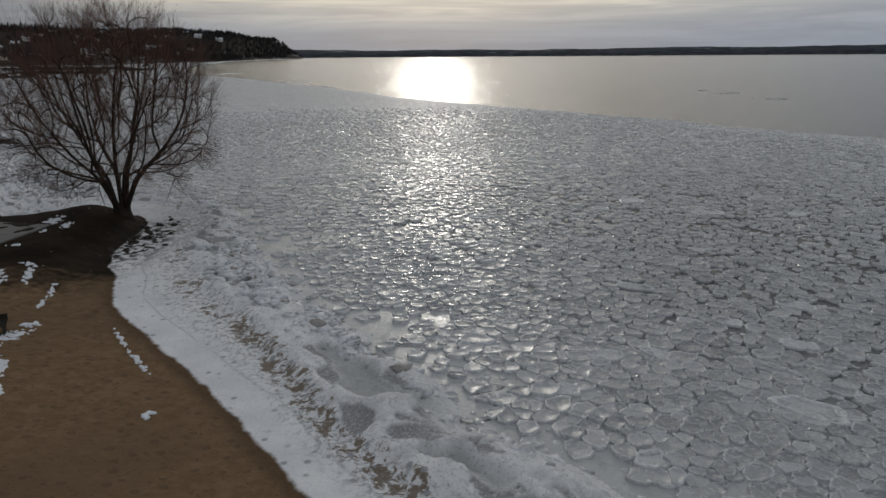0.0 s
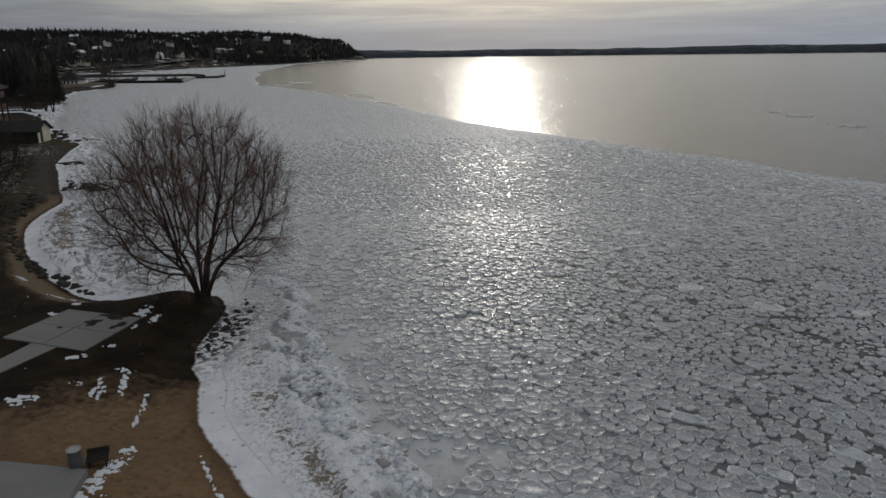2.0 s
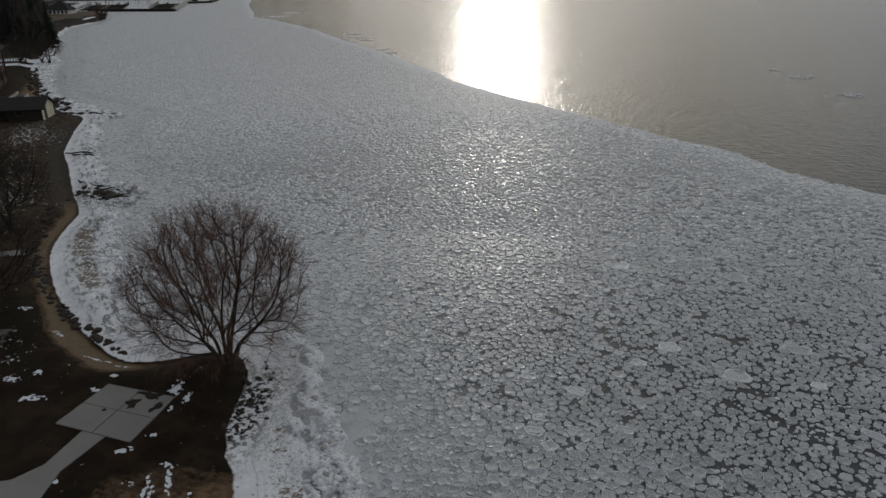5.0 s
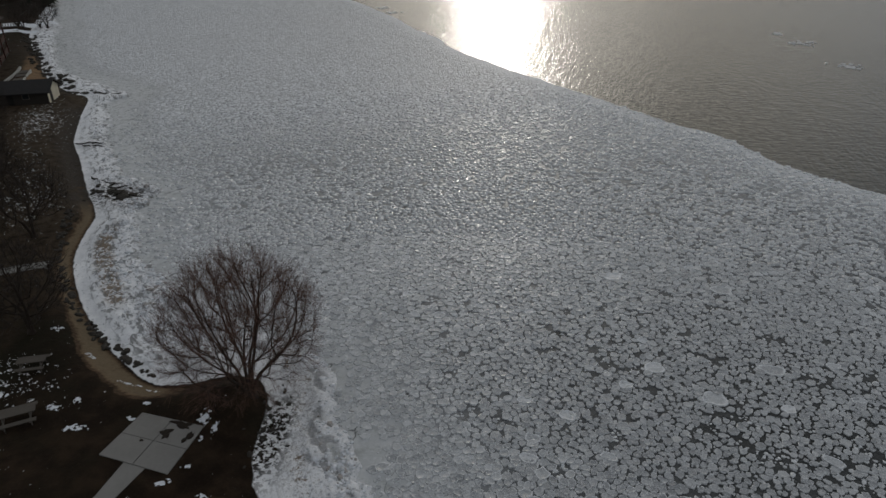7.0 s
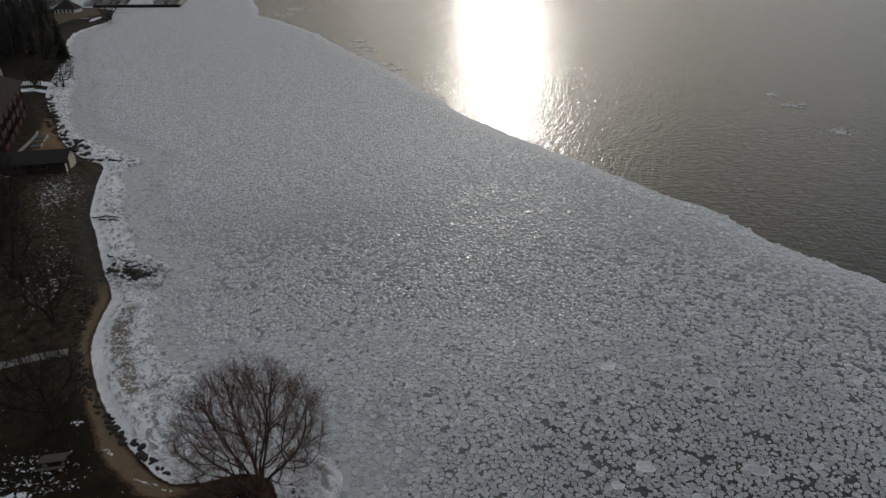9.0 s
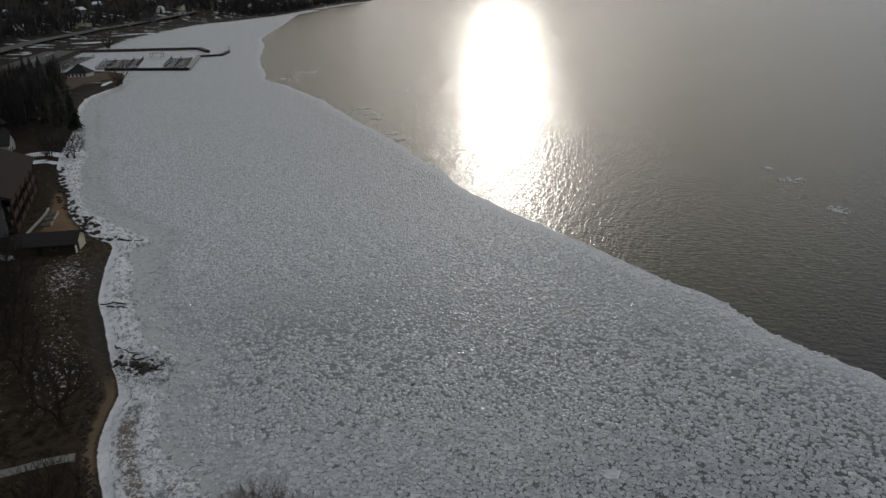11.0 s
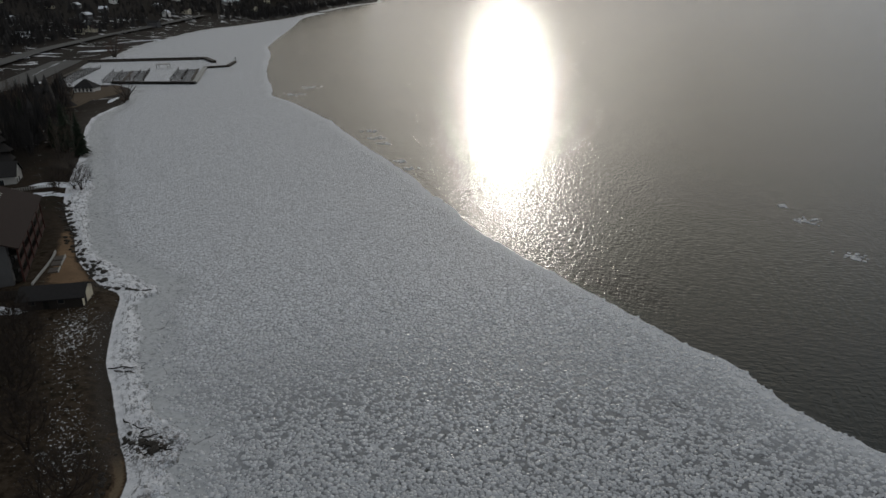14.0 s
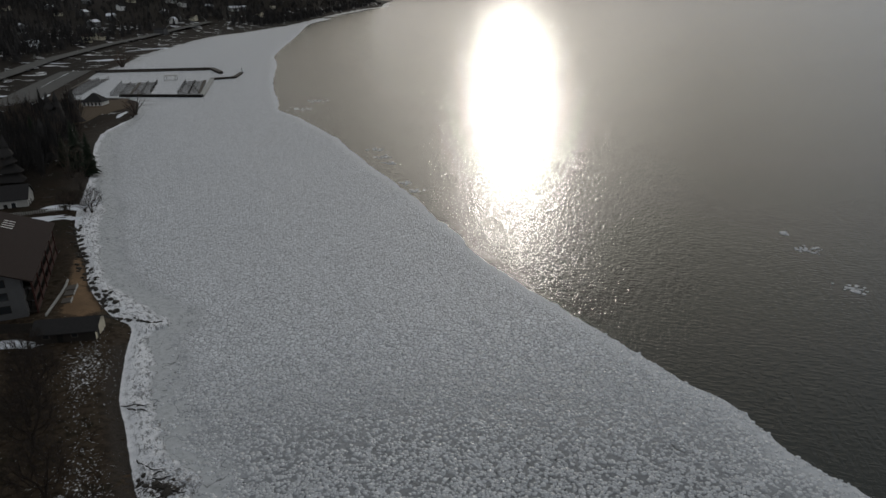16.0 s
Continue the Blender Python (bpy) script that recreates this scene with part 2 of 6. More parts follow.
def build_ice(g):
    v = g.place()
    fast, rim, open_gap = g.attr("fast"), g.attr("rim"), g.attr("open_gap")
    far_plates = g.attr("plates")
    big, mid, fine = g.noise(v, 0.05, 4), g.noise(v, 0.5, 4), g.noise(v, 6.0, 4, 0.65)
    cell = g.voronoi(g.place((1.0, 0.8, 1.0), 20), 1.45, "DISTANCE_TO_EDGE")
    tint = g.voronoi(g.place((1.0, 0.8, 1.0), 20), 1.45, "F1", "Color")
    grey = g.mix(g.step(mid, 0.3, 0.7), (0.29, 0.304, 0.32), (0.385, 0.40, 0.417))
    dark = g.mix(g.step(g.noise(v, 9.0, 4, 0.7), 0.50, 0.66), (0.006, 0.007, 0.007), (0.075, 0.080, 0.083))
    refrozen = g.mix(g.step(fine, 0.35, 0.7), (0.045, 0.050, 0.051), (0.125, 0.132, 0.137))
    dark = g.mix(g.math("MULTIPLY", g.attr("older_ice"), g.step(g.noise(v, 0.22, 3), 0.60, 0.50, 0.35, 1.0)), dark, refrozen)
    under = g.mix(open_gap, grey, dark)
    smooth = g.mix(g.step(mid, 0.3, 0.75), (0.37, 0.384, 0.394), (0.47, 0.485, 0.498))
    smooth = g.mix(g.math("MULTIPLY", g.step(g.noise(v, 2.2, 5, 0.7), 0.45, 0.7), 0.7), smooth, (0.53, 0.548, 0.565))
    smooth = g.mix(g.math("MULTIPLY", g.step(g.noise(v, 1.1, 5, 0.7, 0.4), 0.52, 0.66), 0.7), smooth, (0.26, 0.272, 0.265))
    shelf = g.math("ADD", fast, g.math("MULTIPLY", g.math("SUBTRACT", g.noise(v, 0.3, 4), 0.5), 9.0))
    color = g.mix(g.step(shelf, 5.5, 2.0), under, smooth)
    plate = g.mix(tint, (0.53, 0.548, 0.575), (0.73, 0.75, 0.778))
    plate = g.mix(g.step(cell, 0.0, 0.12), (0.30, 0.312, 0.328), plate)
    plate = g.mix(g.math("MULTIPLY", g.step(g.noise(g.place((1.0, 1.5, 1.0), 20), 1.1, 5, 0.75), 0.54, 0.61), 0.85), plate, (0.15, 0.158, 0.168))
    crack = g.math("ABSOLUTE", g.math("SUBTRACT", g.noise(v, 0.16, 3, 0.5, 0.8), 0.5))
    color = g.mix(g.math("MULTIPLY", g.step(crack, 0.005, 0.0015), g.step(fine, 0.3, 0.5)), color, (0.03, 0.032, 0.032))
    color = g.mix(far_plates, color, plate)
    lip = g.math("MULTIPLY", g.step(g.math("ADD", rim, g.math("MULTIPLY", g.math("SUBTRACT", g.noise(v, 0.35, 5, 0.65), 0.5), 5.0)), -4.0, -1.0), 0.75)
    color = g.mix(lip, color, g.mix(fine, (0.50, 0.517, 0.54), (0.70, 0.717, 0.74)))
    color = g.mix(g.math("MULTIPLY", g.step(fine, 0.4, 0.7), g.step(open_gap, 0.3, 0.0, 0.0, 0.3)), color, (0.46, 0.475, 0.495))
    n = g.bump(g.math("MULTIPLY", g.step(cell, 0.0, 0.18), far_plates), 0.9, 0.12)
    n = g.bump(fine, 0.35, 0.03, n)
    frosted = g.math("MULTIPLY", g.math("MAXIMUM", far_plates, lip), 0.52)
    rough = g.math("MAXIMUM", g.step(g.noise(v, 1.3, 4, 0.65), 0.40, 0.60, 0.5, 0.2), frosted)
    g.surface(color, rough, normal=n, IOR=1.31, spec=0.5)


ice_mat = material("slush_ice", build_ice)


def build_floe(g):
    v = g.place()
    rnd = g.node("ShaderNodeObjectInfo").outputs["Random"]
    isl = g.node("ShaderNodeNewGeometry").outputs["Random Per Island"]
    tone = g.math("FRACT", g.math("ADD", g.math("MULTIPLY", rnd, 7.0), g.math("MULTIPLY", isl, 5.0)))
    mid, fine, speck = g.noise(v, 1.6, 4, 0.6), g.noise(v, 11.0, 4, 0.65), g.noise(v, 24.0, 4, 0.7)
    c = g.mix(tone, (0.285, 0.299, 0.315), (0.59, 0.608, 0.632))
    c = g.mix(g.math("MULTIPLY", g.step(mid, 0.4, 0.7), 0.5), c, (0.25, 0.263, 0.275))
    # the thin attribute darkens plates by their position
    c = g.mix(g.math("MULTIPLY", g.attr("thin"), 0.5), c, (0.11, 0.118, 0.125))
    c = g.mix(g.math("MULTIPLY", g.step(fine, 0.50, 0.66), 0.6), c, (0.58, 0.60, 0.625))
    c = g.mix(g.math("MULTIPLY", g.step(speck, 0.54, 0.66), 0.45), c, (0.17, 0.18, 0.19))
    # frosted rims, and plate sides whitened to hold their brightness at grazing view
    frost_sheen = g.math("MULTIPLY", g.attr("rim"), g.step(fine, 0.28, 0.55))
    c = g.mix(g.math("MULTIPLY", frost_sheen, 0.85), c, (0.69, 0.708, 0.735))
    n = g.bump(speck, 0.7, 0.010)
    n = g.bump(fine, 0.7, 0.014, n)
    n = g.bump(g.noise(v, 3.2, 4, 0.65), 0.5, 0.022, n)
    g.surface(c, g.step(g.noise(v, 7.0, 3), 0.42, 0.56, 0.52, 0.16), normal=n, IOR=1.31, spec=0.75)


floe_mat = material("pancake_ice", build_floe)


def build_water(g):
    # wind ripples with crests running away from the beach, over a low cross swell
    ripple = g.noise(g.place((1.0, 0.20, 1.0), -4), 2.3, 2, 0.55, 0.2)
    chop = g.noise(g.place((1.0, 0.16, 1.0), 4), 0.95, 3, 0.6, 0.15)
    cross = g.noise(g.place((0.5, 1.0, 1.0), 24), 1.25, 3, 0.6)
    calm = g.step(g.noise(g.place((0.2, 1.0, 1.0)), 0.014, 4), 0.3, 0.7, 0.96, 1.04)
    n = g.bump(g.math("MULTIPLY", chop, calm), 1.0, 0.13)
    n = g.bump(g.math("MULTIPLY", cross, calm), 1.0, 0.115, n)
    n = g.bump(g.math("MULTIPLY", ripple, calm), 1.0, 0.068, n)
    c = g.mix(g.noise(g.place(), 0.02, 3), (0.014, 0.0165, 0.013), (0.022, 0.025, 0.0195))
    g.surface(c, 0.12, normal=n, IOR=1.333)


water_mat = material("lake_water", build_water)

bark_mat = plain("willow_bark", (0.030, 0.022, 0.017), 0.9, grain=3, bump=0.8, depth=0.03)
twig_mat = plain("willow_twigs", (0.115, 0.064, 0.047), 0.75, grain=1.2, amount=0.5)
grey_bark_mat = plain("grey_bark", (0.045, 0.037, 0.031), 0.9, grain=3, bump=0.8)
grey_twig_mat = plain("grey_twigs", (0.075, 0.055, 0.042), 0.85, grain=1)
park_twig_mat = plain("dark_twigs", (0.030, 0.024, 0.020), 0.85, grain=1)
needle_mat = plain("needles", (0.014, 0.021, 0.012), 0.8, grain=2, amount=0.5)
wood_far_mat = plain("bare_wood", (0.026, 0.0245, 0.024), 0.9, grain=0.02, amount=0.45)
concrete_mat = plain("concrete", (0.205, 0.200, 0.190), 0.85, grain=0.8, amount=0.2)
pale_concrete_mat = plain("pale_concrete", (0.36, 0.36, 0.34), 0.85, grain=0.8, amount=0.2)
asphalt_mat = plain("asphalt", (0.085, 0.085, 0.082), 0.9, grain=0.1, amount=0.3)
rock_mat = plain("shore_rock", (0.045, 0.040, 0.034), 0.85, grain=2.0, amount=0.5, bump=0.9, depth=0.06)
leaf_mat = plain("dead_leaves", (0.022, 0.016, 0.012), 0.9, grain=9, amount=0.6, bump=1.0, depth=0.03)
snow_mat = plain("old_snow", (0.70, 0.73, 0.78), 0.7, grain=1.2, amount=0.12, bump=0.7, depth=0.05)
steel_mat = plain("dark_steel", (0.04, 0.042, 0.045), 0.5, 0.6)
galv_mat = plain("weathered_drum", (0.10, 0.10, 0.098), 0.55, 0.4, grain=2)
planks_mat = plain("grey_planks", (0.085, 0.075, 0.065), 0.85, grain=3)
timber_mat = plain("dark_timber", (0.03, 0.026, 0.022), 0.85, grain=3)
cream_mat = plain("cream_siding", (0.62, 0.57, 0.44), 0.7, grain=1)
white_mat = plain("white_paint", (0.72, 0.72, 0.70), 0.6, grain=1, amount=0.1)
shingle_mat = plain("dark_shingles", (0.024, 0.023, 0.023), 0.9, grain=2, amount=0.35)
brown_roof_mat = plain("brown_shingles", (0.024, 0.0155, 0.0135), 0.9, grain=1.2, amount=0.35)
red_mat = plain("red_cedar", (0.052, 0.021, 0.017), 0.8, grain=2)
beige_mat = plain("beige_stucco", (0.10, 0.10, 0.102), 0.85, grain=1)
glass_mat = material("window_glass", lambda g: g.surface(g.mix(g.noise(g.place(), 0.7), (0.012, 0.014, 0.016), (0.03, 0.033, 0.036)), 0.06))
black_mat = plain("black_void", (0.012, 0.011, 0.010), 0.7)
orange_mat = plain("tan_grass", (0.080, 0.058, 0.037), 0.95, grain=1, amount=0.4)
car_white_mat = material("white_car_paint", lambda g: g.surface(g.mix(g.noise(g.place(), 2), (0.6, 0.61, 0.62), (0.7, 0.7, 0.71)), 0.25))
car_dark_mat = material("dark_car_paint", lambda g: g.surface(g.mix(g.noise(g.place(), 2), (0.03, 0.032, 0.04), (0.05, 0.05, 0.06)), 0.25))
rubber_mat = plain("rubber", (0.02, 0.02, 0.02), 0.9)


def build_far(g):
    v = g.place()
    # distance haze is put into the blue-grey of woods and fields
    woods = g.mix(g.step(g.noise(v, 0.012, 5, 0.7), 0.35, 0.65), (0.030, 0.036, 0.046), (0.058, 0.064, 0.076))
    height = g.attr("height_above")
    fields = g.math("MULTIPLY", g.step(g.noise(g.place((0.35, 1, 3)), 0.008, 4, 0.6), 0.60, 0.66), g.step(height, 12.0, 30.0))
    g.surface(g.mix(g.math("MULTIPLY", fields, 0.8), woods, (0.24, 0.26, 0.29)), 0.95, spec=0.05)


far_mat = material("hazy_hills", build_far)


# ---- building blocks ----
class Shape:
    """Gathers vertices and faces of one part."""

    def __init__(self):
        self.v, self.f = [], []

    def add(self, verts, faces):
        k = len(self.v)
        self.v += [tuple(p) for p in verts]
        self.f += [tuple(i + k for i in face) for face in faces]
        return self

    def box(self, x0, y0, z0, x1, y1, z1, m=None):
        p = [Vector((x, y, z)) for z in (z0, z1) for x, y in ((x0, y0), (x1, y0), (x1, y1), (x0, y1))]
        if m is not None:
            p = [m @ q for q in p]
        return self.add(p, [(3, 2, 1, 0), (4, 5, 6, 7), (0, 1, 5, 4), (1, 2, 6, 5), (2, 3, 7, 6), (3, 0, 4, 7)])

    def prism(self, poly, z0, z1):
        n = len(poly)
        p = [(x, y, z0) for x, y in poly] + [(x, y, z1) for x, y in poly]
        return self.add(p, [tuple(range(n - 1, -1, -1)), tuple(range(n, 2 * n))] + [(i, (i + 1) % n, n + (i + 1) % n, n + i) for i in range(n)])

    def tube(self, points, radii, sides=6, cap=True):
        pts = [Vector(p) for p in points]
        k, ref = len(self.v), Vector((0.31, 0.2, 0.93))
        for i, p in enumerate(pts):
            ahead = (pts[min(i + 1, len(pts) - 1)] - pts[max(i - 1, 0)])
            ahead = ahead.normalized() if ahead.length > 1e-9 else Vector((0, 0, 1))
            side = ahead.cross(ref if abs(ahead.dot(ref)) < 0.95 else Vector((1, 0, 0))).normalized()
            over = ahead.cross(side)
            for s in range(sides):
                a = 2 * math.pi * s / sides
                self.v.append(tuple(p + (side * math.cos(a) + over * math.sin(a)) * radii[i]))
        for i in range(len(pts) - 1):
            for s in range(sides):
                a, b = k + i * sides + s, k + i * sides + (s + 1) % sides
                self.f.append((a, b, b + sides, a + sides))
        if cap and sides > 3:
            self.f.append(tuple(k + s for s in range(sides - 1, -1, -1)))
            self.f.append(tuple(k + (len(pts) - 1) * sides + s for s in range(sides)))
        return self

    def mesh(self, name, mat):
        me = bpy.data.meshes.new(name)
        me.from_pydata(self.v, [], self.f)
        me.materials.append(mat)
        me.update()
        return me

    def part(self, name, mat, parent=None, label="", smooth=False):
        me = self.mesh(name, mat)
        if smooth:
            me.shade_smooth()
        ob = new(name, me)
        ob.parent = parent
        return tagged(ob, label=label)


def thing(name, label, category, group="", at=None):
    ob = new(name)
    ob.empty_display_size = 0.3
    if at is not None:
        ob.matrix_basis = at
    return tagged(ob, label, category, group)


def array_mesh(name, verts, faces, mat, attrs=None, smooth=True):
    """A mesh from arrays of vertices and equal-sided faces, with float attributes per vertex."""
    verts, faces = np.asarray(verts, np.float32), np.asarray(faces, np.int32)
    me = bpy.data.meshes.new(name)
    n, k = faces.shape
    me.vertices.add(len(verts)), me.loops.add(n * k), me.polygons.add(n)
    me.vertices.foreach_set("co", verts.ravel())
    me.loops.foreach_set("vertex_index", faces.ravel())
    me.polygons.foreach_set("loop_start", np.arange(0, n * k, k, dtype=np.int32))
    me.update(calc_edges=True)
    for key, values in (attrs or {}).items():
        me.attributes.new(key, "FLOAT", "POINT").data.foreach_set("value", np.asarray(values, np.float32).ravel())
    me.materials.append(mat)
    if smooth:
        me.shade_smooth()
    me.validate()
    return me


# ---- plan: shore, edge of the fast ice, edge of the drift ice ----
SHORE = [(400, -250), (60, -32), (20, -7), (6, 3.5), (-0.9, 9.1), (-4, 12.1), (-7.1, 14.8), (-11, 17.9), (-12.4, 19.8), (-13, 21.1),
         (-14.2, 22.2), (-15.6, 24.6), (-16.2, 27), (-17.2, 30), (-18.6, 31.4), (-20.9, 31.2), (-23.2, 29.4), (-25.5, 28.8),
         (-28.7, 30.4), (-32.2, 32.4), (-38.6, 37.4), (-44, 43), (-46.7, 47.8), (-48.7, 52.4), (-54.5, 57.8), (-63.4, 67.3),
         (-68.2, 71.8), (-71.1, 75.7), (-77.6, 84.9), (-82.7, 93.1), (-88.3, 94.7), (-95.7, 99.6), (-104, 105.9), (-115.2, 117.7),
         (-122, 123.4), (-136, 137), (-146.5, 149.4)]
SHORE += [(-153.4, 159.1), (-170.6, 181.9), (-202.5, 219.3), (-220.2, 244.3), (-227.7, 265.6), (-235.6, 287.1), (-247, 301),
          (-264, 324), (-286, 337), (-312, 316), (-355, 380), (-402, 450), (-420, 501), (-476, 602), (-498, 669), (-550, 796), (-565, 883),
          (-580, 1048), (-612, 1192), (-720, 1564), (-845, 2100), (-860, 2300), (-980, 2600), (-1207, 3311), (-1247, 3553), (-1500, 3800), (-2600, 4200), (-6000, 4300)]
FAST = [(400, -240), (60, -24), (26, -3), (10.6, 5.4), (3.4, 10.6), (0.7, 13.8), (-0.9, 15.8), (-3.6, 19.1), (-6.1, 21.6), (-8.5, 24.5), (-10.8, 27.4),
        (-13, 31), (-13.9, 33), (-17.5, 35.5), (-22, 37), (-30, 40), (-37.7, 45), (-42, 50), (-44.5, 54), (-45.5, 59.5), (-54.5, 64),
        (-58.5, 69), (-65, 74.7), (-71, 83.4), (-77.5, 90), (-76.5, 97), (-82, 99), (-91.4, 103), (-101.8, 109), (-114.8, 122.4),
        (-131, 139), (-138.9, 152.4), (-149.5, 161), (-168, 183.5), (-200, 221), (-218, 246), (-226, 268)] + SHORE[43:]
RIM = [(400, -170), (100, 20), (60, 52), (31.7, 76), (23.5, 82.5), (17.3, 92.5), (9.9, 99), (1.3, 108.2), (-9, 118.5), (-22, 131), (-30, 140),
       (-41.5, 157), (-66, 190), (-92, 222), (-114, 253), (-154, 297), (-175, 314), (-180, 327), (-227, 403), (-297, 539), (-330, 590), (-465, 910), (-590, 1190), (-640, 1400)]


def resample(points, step, ragged=0.0, seed=0):
    """Even points along a softly rounded line, with a ragged edge."""
    p = np.array(points, float)
    for _ in range(2):
        q = np.empty((2 * len(p) - 2, 2))
        q[0::2], q[1::2] = 0.8 * p[:-1] + 0.2 * p[1:], 0.2 * p[:-1] + 0.8 * p[1:]
        p = np.vstack([p[:1], q, p[-1:]])
    along = np.r_[0, np.cumsum(np.hypot(*np.diff(p, axis=0).T))]
    out, s = [0.0], 0.0
    while s < along[-1]:
        x, y = np.interp(s, along, p[:, 0]), np.interp(s, along, p[:, 1])
        s += step * max(1.0, math.hypot(x, y) / 90.0)
        out.append(min(s, along[-1]))
    line = np.stack([np.interp(out, along, p[:, 0]), np.interp(out, along, p[:, 1])], 1)
    if ragged:
        rng = np.random.default_rng(seed)
        way = np.gradient(line, axis=0)
        way /= np.maximum(np.hypot(*way.T)[:, None], 1e-6)
        wob = rng.normal(0, 1, len(line))
        wob = wob + 2.2 * np.convolve(rng.normal(0, 1, len(line)), np.ones(7) / 7, "same") + 4.0 * np.convolve(rng.normal(0, 1, len(line)), np.ones(25) / 25, "same")
        line = line + np.stack([-way[:, 1], way[:, 0]], 1) * (wob * ragged)[:, None]
    return line


def side_distance(x, y, line, closed=None):
    """Distance to a line, negative on its left side; and the nearest points."""
    pts = np.stack([np.ravel(x), np.ravel(y)], 1).astype(float)
    way = np.diff(line, axis=0)
    sq = (line**2).sum(1)
    best, near = np.full(len(pts), np.inf), np.zeros((len(pts), 2))
    sign = np.ones(len(pts))
    for i in range(0, len(pts), 20000):
        q = pts[i:i + 20000]
        k0 = (sq[None] - 2 * q @ line.T).argmin(1)
        for off in (-1, 0):
            k = np.clip(k0 + off, 0, len(way) - 1)
            a, d = line[k], way[k]
            t = np.clip(((q - a) * d).sum(1) / np.maximum((d**2).sum(1), 1e-9), 0, 1)
            foot = a + t[:, None] * d
            gap = q - foot
            r = np.hypot(gap[:, 0], gap[:, 1])
            s = np.where(d[:, 0] * (q[:, 1] - a[:, 1]) - d[:, 1] * (q[:, 0] - a[:, 0]) > 0, -1.0, 1.0)
            better = r < best[i:i + 20000]
            best[i:i + 20000] = np.where(better, r, best[i:i + 20000])
            near[i:i + 20000] = np.where(better[:, None], foot, near[i:i + 20000])
            sign[i:i + 20000] = np.where(better, s, sign[i:i + 20000])
    return best * sign, near


shore_line, fast_line, rim_line = resample(SHORE, 1.0), resample(FAST, 1.0, 0.28, 3), resample(RIM, 1.0, 0.22, 5)
LAND_BACK = [(-6000, -400), (400, -400)]


def lattice(x, y, seed):
    """Smooth value noise, 0 to 1."""
    xi, yi = np.floor(x), np.floor(y)
    fx, fy = x - xi, y - yi
    fx, fy = fx * fx * (3 - 2 * fx), fy * fy * (3 - 2 * fy)

    def h(i, j):
        k = np.sin(i * 127.1 + j * 311.7 + seed * 74.7) * 43758.5453
        return k - np.floor(k)
    return (h(xi, yi) * (1 - fx) + h(xi + 1, yi) * fx) * (1 - fy) + (h(xi, yi + 1) * (1 - fx) + h(xi + 1, yi + 1) * fx) * fy


def rough(x, y, size, seed, octaves=4):
    total, amp, norm = 0, 1.0, 0
    for o in range(octaves):
        total = total + amp * lattice(x / size * 2**o, y / size * 2**o, seed + o)
        norm, amp = norm + amp, amp * 0.5
    return total / norm


def ramp(v, lo, hi):
    t = np.clip((v - lo) / (hi - lo), 0, 1)
    return t * t * (3 - 2 * t)


def shelf_band(x, shore):
    """Steps of the snow shelf counted outwards; the shelf narrows below the beach."""
    return shore / (0.60 + 0.40 * ramp(-x, 0, 8))


def shelf_lumps(x, y, shore, fast):
    """Lumps of frozen spray on the shelf below the beach, the hollows between them and the pools of grey ice."""
    band = shelf_band(x, np.maximum(shore, 0))
    on = (1 - ramp(-x, 20, 26)) * ramp(band, 2.5, 3.5) * ramp(-fast, -0.2, 1.3)
    warp = 0.5 * (rough(x, y, 0.9, 44, 2) - 0.5)
    a, b = 0.65 * y - 0.76 * x, 0.65 * x + 0.76 * y
    lump = ramp(rough((a + warp) / 1.35, (b - warp) / 0.62, 1.0, 45, 4), 0.33, 0.55)
    pool = on * ramp(rough(a / 2.4, b / 0.85, 1.0, 47, 2), 0.63, 0.70) * ramp(band, 3.6, 4.3)
    heap = ramp(x, -2.5, 0.5) * ramp(rough(x, y, 1.5, 48, 2), 0.35, 0.6) * ramp(band, 3.4, 4.6)
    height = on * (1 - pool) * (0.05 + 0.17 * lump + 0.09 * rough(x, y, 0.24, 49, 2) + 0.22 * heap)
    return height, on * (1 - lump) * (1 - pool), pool


